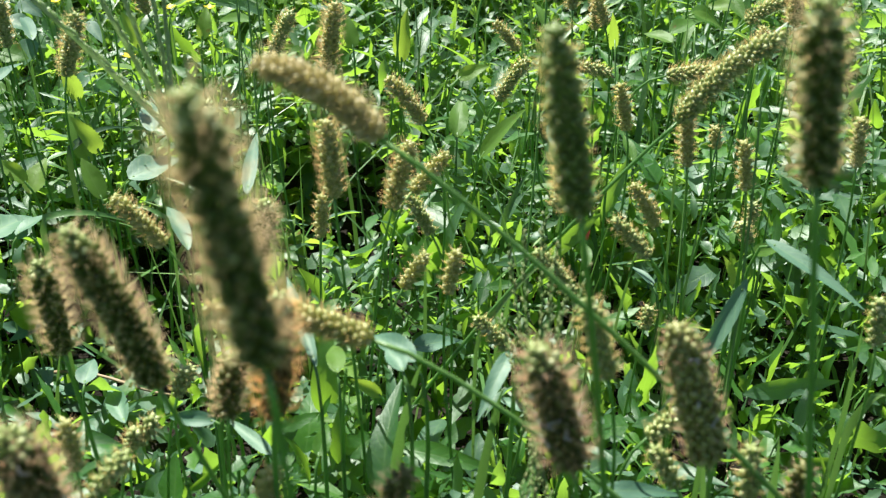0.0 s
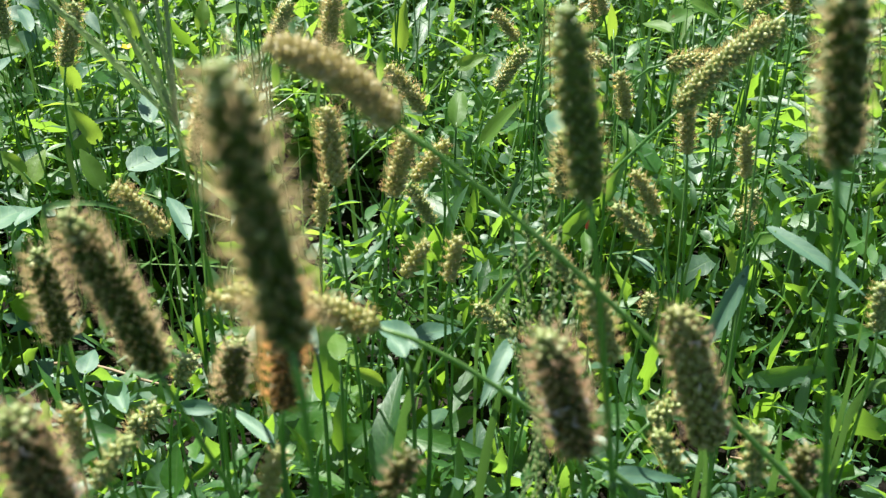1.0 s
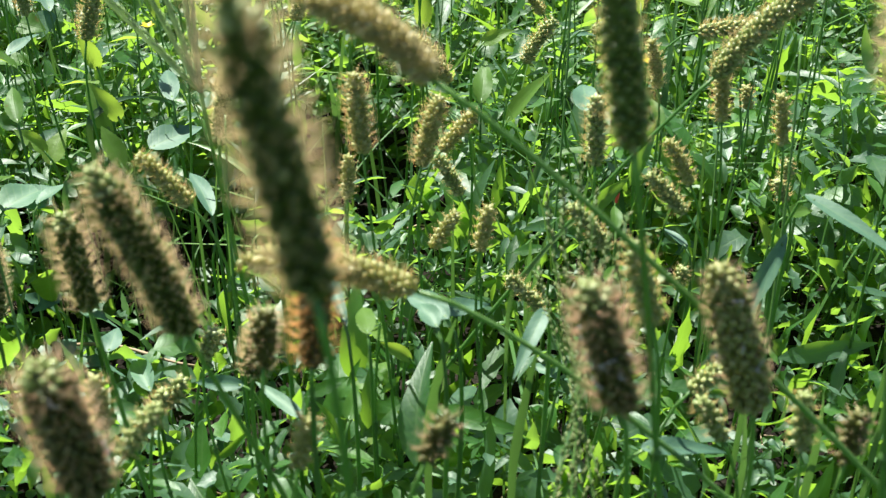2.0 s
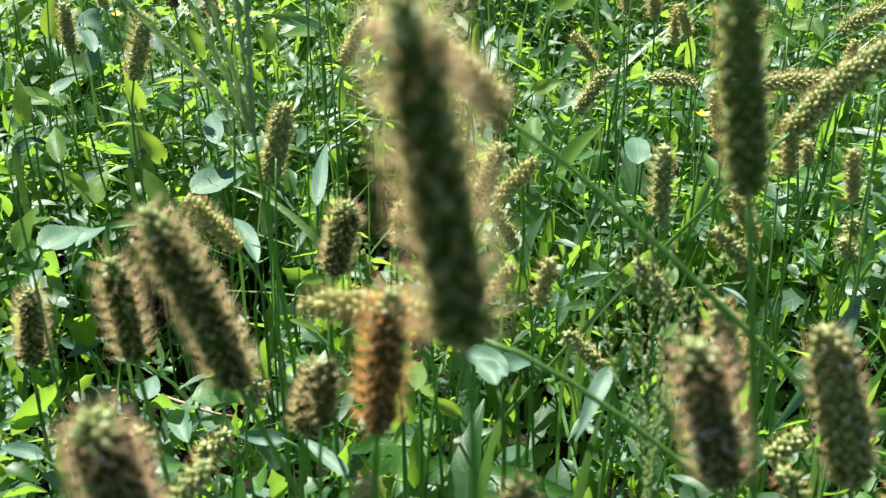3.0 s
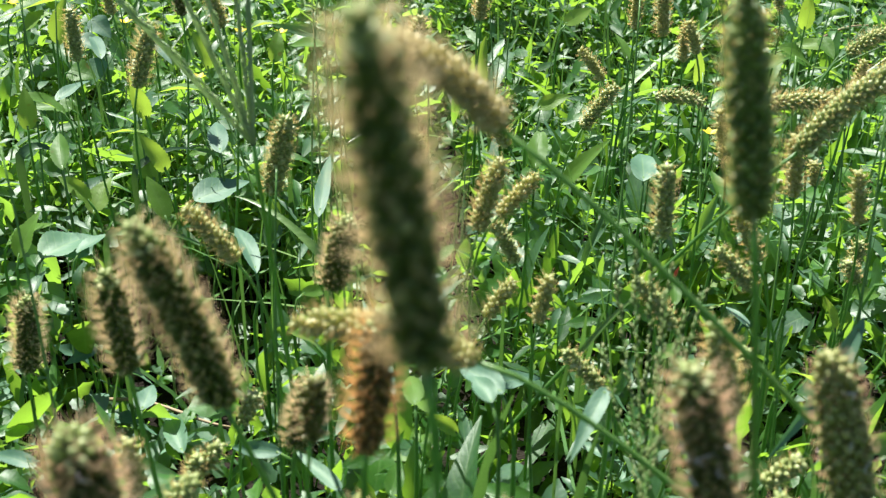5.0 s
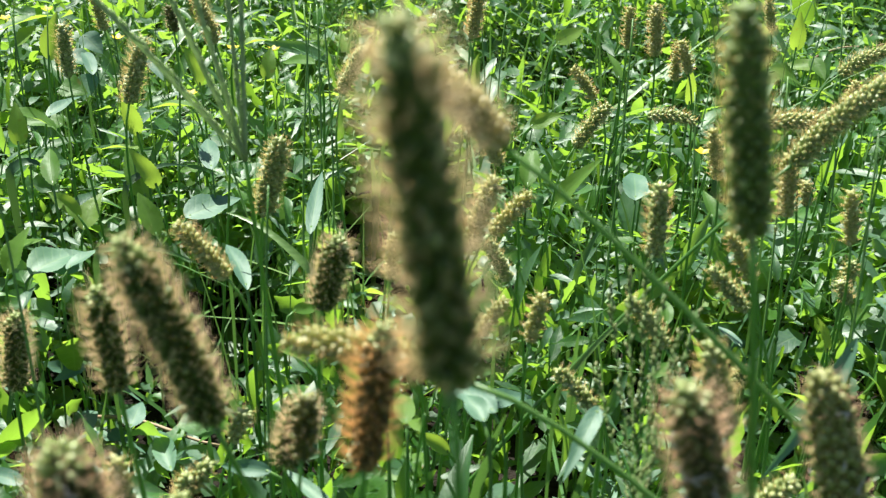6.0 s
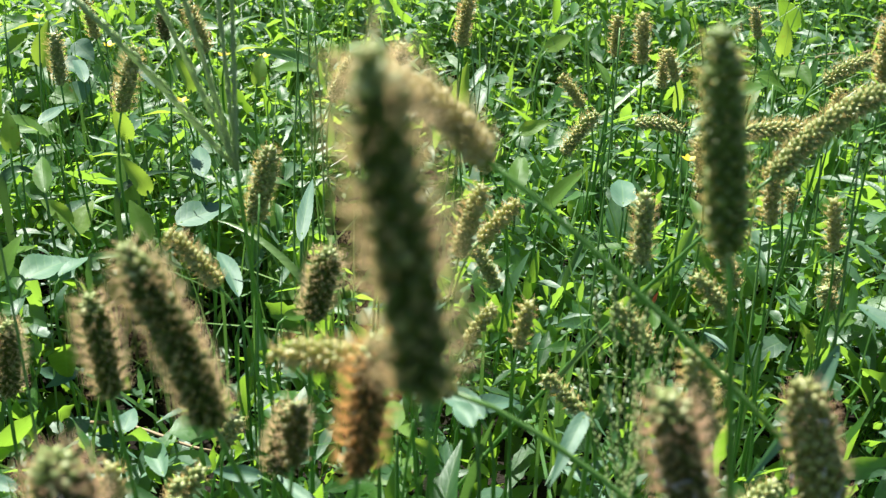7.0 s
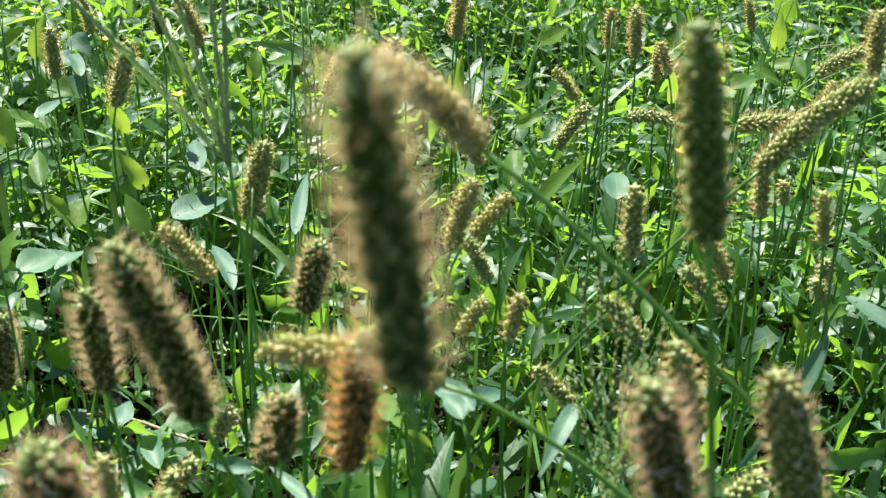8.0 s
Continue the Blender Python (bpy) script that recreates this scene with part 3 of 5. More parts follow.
def broad_leaf(foot, tip, width, roll, material):
    foot, tip = Vector(foot), Vector(tip)
    thing = new("broad_leaf")
    thing.location = (foot.x, foot.y + 0.01, 0)
    tagged(thing, LEAF_LABEL[material.name], "leaf", "broad weed leaves")
    d = tip - foot
    y = d.normalized()
    side = y.cross(Vector((0, -0.35, 1))).normalized()
    m = Matrix((side, y, side.cross(y))).transposed().to_4x4() @ Matrix.Rotation(radians(roll), 4, "Y")
    m.translation = foot - thing.location
    p, q = leaf_rng.uniform(0, 1, 2)
    lobe = 0.025
    if material is SUN_LEAF:
        width, lobe = width * 0.82, 0.06
    vs, fs, uv = leaf_sheet(d.length, width, 0.25 + 0.2 * q, 0.08 + 0.2 * p, 0.60 + 0.22 * q, 24, 0.05 + 0.10 * p, 0.4 * q - 0.05, 2, lobe)
    sh = Shape()
    sh.add([m @ Vector(v) for v in vs], fs, uv)
    part("blade", sh.mesh("blade", material), thing)
    sh = Shape()
    p = foot - thing.location
    sh.tube(curve(Vector((0, 0, -0.01)), Vector((0, 0, p.z * 0.5)), p - y * 0.02, p + y * d.length * 0.1, 8), [0.0011] * 6 + [0.0008] * 3, 6)
    part("stalk", sh.mesh("stalk", STEM), thing)


LEAF_LABEL = {
    "red_leaf": "small bright red leaf among green weeds",
    "sunny_leaf": "yellow-green weed leaf lit through by the sun",
    "bluish_leaf": "glossy blue-green weed leaf with a pale sheen",
    "shaded_leaf": "narrow green leaf with shade painted in as a darker tone",
    "grass_blade": "long green grass blade arching over the weeds",
}


def grass_blade(foot, tip, width, roll, material):
    foot, tip = Vector(foot), Vector(tip)
    thing = new("arching_grass")
    thing.location = (foot.x, foot.y + 0.005, 0)
    tagged(thing, LEAF_LABEL[material.name], "grass", "arching grass blades")
    p, q = foot - thing.location, tip - thing.location
    mid = p.lerp(q, 0.5) + Vector((0, 0, 0.012))
    low = curve(Vector((0, 0, -0.01)), Vector((0, 0, p.z * 0.6)), p - (q - p) * 0.12, p, 5)
    line = low[:-1] + curve(p, p.lerp(mid, 0.7), mid.lerp(q, 0.3), q, 8)
    vs, fs = [], []
    k = len(line)
    for i, c in enumerate(line):
        d = (line[min(i + 1, k - 1)] - line[max(i - 1, 0)]).normalized()
        side = d.cross(Vector((0.15, -0.6, 0.8))).normalized()
        up = side.cross(d)
        s = i / (k - 1)
        half = 0.5 * width * min(1.0, 0.35 + 1.4 * s) * max(0.04, 1 - max(0, s - 0.45) / 0.55) ** 0.7
        vs += [c - side * half + up * half * 0.3, c, c + side * half + up * half * 0.3]
    for i in range(k - 1):
        a = i * 3
        fs += [(a, a + 1, a + 4, a + 3), (a + 1, a + 2, a + 5, a + 4)]
    sh = Shape()
    sh.add(vs, fs)
    part("blade", sh.mesh("blade", material), thing)


broad_leaf((0.1473, 0.4805, 0.2422), (0.112, 0.4194, 0.2172), 0.0085, -30, BLUE_LEAF)
broad_leaf((0.0367, 0.426, 0.2384), (0.0229, 0.3951, 0.2316), 0.0075, 0, BLUE_LEAF)
broad_leaf((-0.1335, 0.5792, 0.1899), (-0.153, 0.6254, 0.2001), 0.0104, 20, BLUE_LEAF)
broad_leaf((-0.1085, 0.6311, 0.197), (-0.1123, 0.7016, 0.213), 0.0085, 0, BLUE_LEAF)
broad_leaf((0.0151, 0.7845, 0.16), (0.0175, 0.8125, 0.1836), 0.0174, 0, SUN_LEAF)
broad_leaf((0.0314, 0.7554, 0.16), (0.056, 0.7494, 0.2002), 0.0164, 10, SUN_LEAF)
broad_leaf((0.0842, 0.7519, 0.1699), (0.0866, 0.7968, 0.1801), 0.0173, 0, BLUE_LEAF)
broad_leaf((-0.0034, 0.4187, 0.2379), (-0.0227, 0.4375, 0.2421), 0.0110, 0, BLUE_LEAF)
broad_leaf((0.1622, 0.5118, 0.2442), (0.2019, 0.4739, 0.2358), 0.0085, 0, BLUE_LEAF)
broad_leaf((-0.0404, 0.459, 0.2), (-0.0455, 0.487, 0.2022), 0.0113, 0, SUN_LEAF)
broad_leaf((-0.029, 0.8936, 0.17), (-0.0264, 0.8876, 0.2131), 0.0177, 0, SUN_LEAF)
broad_leaf((-0.0685, 0.9204, 0.17), (-0.0733, 0.9324, 0.1938), 0.0152, 0, SUN_LEAF)
broad_leaf((-0.2389, 0.7554, 0.15), (-0.2538, 0.7754, 0.1861), 0.0230, 0, SUN_LEAF)
broad_leaf((-0.2747, 0.6389, 0.1566), (-0.2531, 0.6696, 0.1634), 0.0235, 0, BLUE_LEAF)
broad_leaf((-0.2493, 0.6527, 0.1535), (-0.284, 0.6658, 0.1565), 0.0204, 0, BLUE_LEAF)
broad_leaf((-0.3171, 0.8279, 0.17), (-0.3466, 0.8219, 0.1781), 0.0198, 0, SUN_LEAF)
broad_leaf((-0.2852, 0.6322, 0.16), (-0.2772, 0.6442, 0.1855), 0.0163, 0, SUN_LEAF)
broad_leaf((-0.2738, 0.7271, 0.14), (-0.2679, 0.7471, 0.1593), 0.0205, 0, SUN_LEAF)
broad_leaf((-0.2059, 0.7291, 0.1519), (-0.1756, 0.7565, 0.1581), 0.0224, 0, BLUE_LEAF)
broad_leaf((-0.193, 0.755, 0.1748), (-0.2077, 0.8006, 0.1852), 0.0137, 0, BLUE_LEAF)
broad_leaf((0.1397, 0.9261, 0.17), (0.1375, 0.9201, 0.2021), 0.0120, 0, SUN_LEAF)
broad_leaf((0.1812, 0.9122, 0.19), (0.2061, 0.9242, 0.2022), 0.0178, 0, SUN_LEAF)
broad_leaf((0.1808, 0.8948, 0.19), (0.1612, 0.9148, 0.1933), 0.0157, 0, SUN_LEAF)
broad_leaf((0.2063, 0.9595, 0.19), (0.2365, 0.9595, 0.1815), 0.0115, 0, SUN_LEAF)
broad_leaf((-0.1893, 0.5383, 0.1277), (-0.1892, 0.5595, 0.1323), 0.0120, 0, BLUE_LEAF)
broad_leaf((-0.1634, 0.5189, 0.1166), (-0.1806, 0.5495, 0.1234), 0.0118, 0, BLUE_LEAF)
broad_leaf((-0.0084, 0.5483, 0.1488), (0.0179, 0.5593, 0.1512), 0.0118, 0, BLUE_LEAF)
broad_leaf((0.0819, 0.5784, 0.15), (0.0947, 0.5984, 0.1519), 0.0090, 0, SUN_LEAF)
broad_leaf((0.0694, 0.3622, 0.2196), (0.1037, 0.3655, 0.2204), 0.0074, 0, BLUE_LEAF)
broad_leaf((-0.0684, 0.427, 0.1777), (-0.0919, 0.4483, 0.1823), 0.0067, 0, BLUE_LEAF)
broad_leaf((-0.0468, 0.4329, 0.2231), (-0.0685, 0.4952, 0.2369), 0.0066, 0, BLUE_LEAF)
broad_leaf((-0.0076, 0.3985, 0.2484), (-0.0153, 0.4132, 0.2516), 0.0084, 0, BLUE_LEAF)
grass_blade((-0.0992, 0.5819, 0.2), (-0.1489, 0.6073, 0.22), 0.0048, 0, GRASS)
grass_blade((-0.1482, 0.5967, 0.2), (-0.1812, 0.6007, 0.2), 0.0027, 0, GRASS)
grass_blade((0.0422, 0.585, 0.14), (0.0454, 0.5418, 0.2), 0.0047, 0, GRASS)
grass_blade((0.0391, 0.5848, 0.14), (0.0377, 0.5518, 0.2), 0.0041, 0, GRASS)
grass_blade((0.0469, 0.7045, 0.14), (0.0651, 0.7177, 0.17), 0.0043, 0, GRASS)
grass_blade((0.026, 0.4924, 0.2), (0.0657, 0.5075, 0.24), 0.0027, 0, GRASS)
grass_blade((0.1254, 0.4164, 0.16), (0.1074, 0.376, 0.24), 0.0052, 0, GRASS)
grass_blade((0.1569, 0.4208, 0.16), (0.1466, 0.3972, 0.22), 0.0063, 0, GRASS)
grass_blade((-0.0121, 0.4203, 0.18), (-0.0003, 0.3878, 0.26), 0.0052, 0, GRASS)
grass_blade((0.0241, 0.3998, 0.18), (0.0325, 0.3983, 0.24), 0.0047, 0, GRASS)
grass_blade((0.2066, 0.4818, 0.16), (0.1944, 0.455, 0.24), 0.0048, 0, GRASS)
grass_blade((0.1864, 0.4255, 0.2), (0.1989, 0.4245, 0.22), 0.0049, 0, GRASS)
grass_blade((0.1273, 0.4365, 0.18), (0.113, 0.4154, 0.22), 0.0046, 0, GRASS)
grass_blade((-0.2158, 0.5952, 0.2), (-0.1662, 0.6181, 0.18), 0.0045, 0, GRASS)
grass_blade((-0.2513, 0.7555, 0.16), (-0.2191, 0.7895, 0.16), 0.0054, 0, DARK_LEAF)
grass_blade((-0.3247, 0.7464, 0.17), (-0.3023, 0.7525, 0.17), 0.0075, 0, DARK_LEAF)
broad_leaf((-0.3511, 0.9027, 0.19), (-0.3422, 0.9027, 0.2277), 0.0209, 15, SUN_LEAF)
broad_leaf((-0.4111, 0.9667, 0.19), (-0.3799, 0.9947, 0.2009), 0.0235, -20, SUN_LEAF)
broad_leaf((-0.3006, 0.7723, 0.19), (-0.3248, 0.7663, 0.2119), 0.0193, 30, SUN_LEAF)
broad_leaf((-0.3159, 0.7441, 0.19), (-0.3183, 0.7561, 0.2157), 0.0157, 30, SUN_LEAF)
broad_leaf((-0.239, 0.7474, 0.19), (-0.2699, 0.7674, 0.1858), 0.0134, 30, SUN_LEAF)
broad_leaf((-0.2661, 0.7058, 0.16), (-0.2823, 0.7058, 0.1785), 0.0139, 0, SUN_LEAF)
broad_leaf((-0.2504, 0.634, 0.1641), (-0.2352, 0.6642, 0.1709), 0.0103, -20, BLUE_LEAF)
broad_leaf((-0.2116, 0.6946, 0.19), (-0.2218, 0.6886, 0.2165), 0.0146, -20, SUN_LEAF)
broad_leaf((-0.2123, 0.6869, 0.16), (-0.2249, 0.6989, 0.184), 0.0166, 15, SUN_LEAF)
broad_leaf((-0.2212, 0.8239, 0.19), (-0.2575, 0.8439, 0.1851), 0.0164, 30, SUN_LEAF)
broad_leaf((-0.2254, 0.8642, 0.19), (-0.2313, 0.8642, 0.2184), 0.0156, 30, SUN_LEAF)
broad_leaf((-0.2741, 0.6891, 0.19), (-0.286, 0.7171, 0.2057), 0.0146, 0, SUN_LEAF)
broad_leaf((-0.2979, 0.6487, 0.16), (-0.2722, 0.6427, 0.1824), 0.0140, 0, SUN_LEAF)
broad_leaf((-0.1812, 0.8831, 0.19), (-0.1769, 0.8951, 0.2124), 0.0145, 30, SUN_LEAF)
broad_leaf((-0.1498, 0.9225, 0.19), (-0.1806, 0.9425, 0.1865), 0.0146, 0, SUN_LEAF)
broad_leaf((-0.2159, 0.9494, 0.19), (-0.1906, 0.9494, 0.2047), 0.0152, -20, SUN_LEAF)
broad_leaf((-0.3109, 0.7861, 0.1933), (-0.3, 0.822, 0.2017), 0.0097, 0, BLUE_LEAF)
broad_leaf((-0.2447, 0.77, 0.19), (-0.2504, 0.764, 0.2179), 0.0145, -20, SUN_LEAF)
broad_leaf((-0.3078, 0.8738, 0.1908), (-0.3312, 0.9276, 0.2042), 0.0107, 15, BLUE_LEAF)
broad_leaf((0.0838, 0.9211, 0.19), (0.0778, 0.9411, 0.2073), 0.0136, 30, SUN_LEAF)
broad_leaf((0.015, 0.8192, 0.19), (0.0362, 0.8192, 0.2016), 0.0132, 30, SUN_LEAF)
broad_leaf((0.0374, 0.998, 0.19), (0.0626, 1.026, 0.1971), 0.0158, 30, SUN_LEAF)
broad_leaf((0.234, 1.0083, 0.19), (0.2325, 1.0023, 0.2215), 0.0161, -20, SUN_LEAF)
broad_leaf((0.2411, 0.9008, 0.19), (0.2222, 0.9128, 0.1983), 0.0130, 30, SUN_LEAF)
broad_leaf((0.1354, 0.7531, 0.16), (0.1324, 0.7731, 0.1726), 0.0115, 15, SUN_LEAF)
broad_leaf((0.0812, 0.7143, 0.16), (0.0606, 0.7143, 0.16), 0.0108, 15, SUN_LEAF)
broad_leaf((0.142, 0.5569, 0.16), (0.169, 0.5849, 0.1425), 0.0097, -20, SUN_LEAF)
broad_leaf((-0.0225, 0.4921, 0.16), (-0.0362, 0.4861, 0.1751), 0.0090, -20, SUN_LEAF)
broad_leaf((-0.1359, 0.6031, 0.16), (-0.1236, 0.6151, 0.1554), 0.0080, 15, SUN_LEAF)
broad_leaf((-0.1158, 0.6093, 0.16), (-0.1021, 0.6293, 0.1522), 0.0090, 30, SUN_LEAF)
broad_leaf((-0.1001, 0.559, 0.16), (-0.1121, 0.559, 0.1707), 0.0085, 30, SUN_LEAF)
broad_leaf((-0.0356, 0.5075, 0.16), (-0.0485, 0.5355, 0.1526), 0.0084, -20, SUN_LEAF)
broad_leaf((-0.2055, 0.4444, 0.1666), (-0.2305, 0.453, 0.1684), 0.0078, 0, BLUE_LEAF)
broad_leaf((-0.1004, 0.4622, 0.1673), (-0.1243, 0.4642, 0.1677), 0.0079, -20, BLUE_LEAF)
broad_leaf((-0.05, 0.4463, 0.16), (-0.046, 0.4663, 0.1674), 0.0105, 15, SUN_LEAF)
broad_leaf((0.0789, 0.8184, 0.1971), (0.0971, 0.8219, 0.1979), 0.0062, 0, BLUE_LEAF)
broad_leaf((0.1272, 0.5898, 0.1655), (0.1169, 0.608, 0.1695), 0.0061, 15, BLUE_LEAF)
broad_leaf((0.1755, 0.5982, 0.16), (0.169, 0.5922, 0.1835), 0.0095, -20, SUN_LEAF)
broad_leaf((0.1929, 0.6349, 0.16), (0.2152, 0.6469, 0.1598), 0.0108, 15, SUN_LEAF)
broad_leaf((0.0914, 0.6169, 0.16), (0.093, 0.6369, 0.1674), 0.0092, 15, SUN_LEAF)
broad_leaf((0.0942, 0.6458, 0.16), (0.0951, 0.6429, 0.17), 0.0026, 0, RED_LEAF)
broad_leaf((0.2153, 1.0072, 0.1750), (0.2417, 0.9977, 0.1650), 0.0220, 10, SUN_LEAF)
broad_leaf((0.2576, 1.0270, 0.1700), (0.2329, 1.0347, 0.1700), 0.0170, -10, SUN_LEAF)
broad_leaf((0.2561, 1.0353, 0.1750), (0.2638, 1.0141, 0.1650), 0.0150, 20, SUN_LEAF)
broad_leaf((0.2176, 1.0158, 0.1700), (0.2053, 0.9712, 0.1600), 0.0160, 0, SUN_LEAF)
broad_leaf((0.3221, 1.1734, 0.1700), (0.3350, 1.1702, 0.1650), 0.0095, 10, SUN_LEAF)
broad_leaf((-0.3814, 0.9722, 0.1900), (-0.4002, 0.9559, 0.1850), 0.0240, 15, SUN_LEAF)
broad_leaf((-0.3807, 0.9782, 0.1900), (-0.3700, 1.0128, 0.1950), 0.0300, -10, SUN_LEAF)
broad_leaf((-0.3425, 0.9173, 0.1900), (-0.3176, 0.9092, 0.1850), 0.0180, 0, BLUE_LEAF)
broad_leaf((-0.3441, 0.9635, 0.1900), (-0.3265, 0.9536, 0.1800), 0.0180, 10, BLUE_LEAF)
broad_leaf((-0.3141, 0.8898, 0.1850), (-0.3188, 0.8752, 0.1700), 0.0180, 0, BLUE_LEAF)
broad_leaf((-0.3339, 0.8764, 0.1800), (-0.3137, 0.8727, 0.1780), 0.0240, 10, SUN_LEAF)
broad_leaf((-0.2770, 0.9164, 0.1900), (-0.2631, 0.9006, 0.1800), 0.0100, 0, BLUE_LEAF)


# ---- open panicle with stiff beaded rays ----
def panicle(root, node, rays, label):
    root, node = Vector(root), Vector(node)
    thing = new("panicle_grass")
    thing.location = root
    tagged(thing, label, "grass", "panicle grasses")
    p = node - root
    sh = Shape()
    sh.tube(curve(Vector((0, 0, -0.01)), Vector((0, 0, p.z * 0.4)), p * 0.8, p, 12), [0.0011] * 9 + [0.0009] * 4, 7)
    part("stem", sh.mesh("stem", STEM), thing)
    rng = np.random.default_rng(5)
    for (dx, dy, dz) in rays:
        d = Vector((dx, dy, dz))
        sh = Shape()
        line = curve(p, p + d * 0.35, p + d * 0.7 + Vector((0, 0, 0.004)), p + d, 10)
        sh.tube(line, [0.0010] * 11, 6)
        n = int(d.length / 0.0013)
        bv, bf = bead()
        for i in range(n):
            s = 0.06 + 0.94 * i / n
            c = p + d * s + Vector((0, 0, 0.004 * math.sin(math.pi * s)))
            o = Vector(rng.normal(0, 1, 3)).cross(d).normalized()
            ax = (d.normalized() + o * 0.22).normalized()
            a, b = ax.orthogonal().normalized(), ax.cross(ax.orthogonal()).normalized()
            vv = [c + o * 0.0006 + (a * v[0] + b * v[1]) * 0.0006 + ax * v[2] * 0.0022 for v in bv]
            sh.add(vv, bf)
        part("ray", sh.mesh("ray", PANICLE), thing)


PANICLE = plant("panicle_grains", [(0.0, (0.26, 0.36, 0.19)), (0.6, (0.38, 0.47, 0.28)), (1.0, (0.56, 0.60, 0.46))], (0.66, 0.80, 0.42), 0.55, 0.7, grain=900, island=True)
panicle((-0.098, 0.52, 0), (-0.1104, 0.4881, 0.3062), [(-0.060, -0.01, 0.076), (-0.020, -0.008, 0.092), (-0.008, 0.012, 0.088), (-0.028, -0.02, 0.090), (0.002, 0.0, 0.095)],
        "tall grass with a fan of stiff green seed rays")


# ---- wispy grass with small beads close on its stalk ----
wisp_rng = np.random.default_rng(9)
WISP = plant("wispy_seeds", [(0.0, (0.07, 0.13, 0.03)), (0.6, (0.13, 0.19, 0.05)), (1.0, (0.26, 0.27, 0.11))], (0.32, 0.42, 0.10), 0.3, 0.5, grain=900, island=True)


def wispy_grass(root, top):
    root, top = Vector(root), Vector(top)
    thing = new("wispy_grass")
    thing.location = root
    tagged(thing, "thin wispy grass stalk with tiny scattered seeds", "grass", "wispy grasses")
    p = top - root
    line = curve(Vector((0, 0, -0.01)), Vector((0, 0, p.z * 0.5)), p * 0.85, p, 16)
    sh = Shape()
    sh.tube(line, [0.0007 - 0.00003 * i for i in range(17)], 5)
    part("stem", sh.mesh("stem", STEM), thing)
    bv, bf = bead()
    sh = Shape()
    for i in range(130):
        k = 16 * (0.3 + 0.7 * i / 130)
        c = line[int(k)].lerp(line[min(16, int(k) + 1)], k - int(k))
        d = (line[min(16, int(k) + 1)] - line[int(k) - 1]).normalized()
        o = Vector(wisp_rng.normal(0, 1, 3)).cross(d).normalized()
        q = c + o * wisp_rng.uniform(0.0004, 0.0013) + d * 0.002
        sh.tube([c, c.lerp(q, 0.6) + d * 0.0006, q], [0.00016, 0.00013, 0.0001], 4)
        ax = (d + o * 0.5).normalized()
        a = ax.orthogonal().normalized()
        b = ax.cross(a)
        sh.add([q + (a * v[0] + b * v[1]) * 0.0006 + ax * v[2] * 0.0015 for v in bv], bf)
    part("seeds", sh.mesh("seeds", WISP), thing)


wispy_grass((0.073, 0.21, 0), (0.0325, 0.4016, 0.3059))
wispy_grass((0.053, 0.188, 0), (0.0363, 0.3867, 0.3201))
wispy_grass((0.04, 0.242, 0), (0.0463, 0.4163, 0.3108))
wispy_grass((0.021, 0.178, 0), (0.048, 0.385, 0.3162))
wispy_grass((-0.024, 0.114, 0), (0.0519, 0.3694, 0.3085))
wispy_grass((-0.02, 0.177, 0), (0.0609, 0.3905, 0.3047))
wispy_grass((0.113, 0.159, 0), (0.0306, 0.4049, 0.2708))
wispy_grass((0.013, 0.139, 0), (0.049, 0.391, 0.2856))


def grass_stalk(root, top, bow):
    root, top = Vector(root), Vector(top)
    thing = new("grass_stalk")
    thing.location = root
    tagged(thing, "long thin bare grass stalk rising through the weeds", "grass", "bare grass stalks")
    p = top - root
    side = Vector((p.z, 0, -p.x)).normalized() * bow
    line = curve(Vector((0, 0, -0.01)), p * 0.35 + side, p * 0.7 + side, p, 16)
    sh = Shape()
    sh.tube(line, [0.0010 - 0.00003 * i for i in range(17)], 6)
    for q in (6, 11):
        d = (line[q + 1] - line[q]).normalized()
        sh.tube([line[q] - d * 0.0015, line[q], line[q] + d * 0.0015], [0.0007, 0.0012, 0.0007], 6)
    part("stem", sh.mesh("stem", STEM), thing)


grass_stalk((-0.117, 0.646, 0), (-0.1312, 0.7655, 0.2859), 0.006)
grass_stalk((-0.117, 0.676, 0), (-0.1316, 0.7949, 0.2769), -0.008)
grass_stalk((-0.108, 0.637, 0), (-0.1217, 0.7563, 0.2891), 0.004)
grass_stalk((-0.114, 0.695, 0), (-0.1273, 0.8147, 0.271), 0.01)
grass_stalk((0.045, 0.607, 0), (0.0669, 0.7248, 0.2994), 0.006)
grass_stalk((0.002, 0.896, 0), (-0.0047, 1.0153, 0.2093), -0.008)
grass_stalk((-0.008, 0.895, 0), (-0.0257, 1.0141, 0.2089), 0.004)
grass_stalk((0.205, 0.713, 0), (0.2158, 0.8327, 0.2749), 0.01)
grass_stalk((-0.048, 0.801, 0), (-0.0913, 0.9126, 0.238), 0.006)
grass_stalk((-0.309, 0.783, 0), (-0.345, 0.898, 0.2327), -0.008)
grass_stalk((-0.221, 0.694, 0), (-0.2669, 0.8048, 0.2648), 0.004)
grass_stalk((0.115, 0.397, 0), (0.1484, 0.5118, 0.3221), 0.01)
grass_stalk((-0.166, 0.374, 0), (-0.2153, 0.4839, 0.3022), 0.006)
grass_stalk((-0.084, 0.414, 0), (-0.1102, 0.5307, 0.2747), -0.008)
grass_stalk((0.128, 0.729, 0), (0.1296, 0.8494, 0.2093), 0.004)
grass_stalk((-0.307, 0.684, 0), (-0.3321, 0.801, 0.2634), 0.01)
grass_stalk((0.143, 0.595, 0), (0.1581, 0.7141, 0.2727), 0.006)
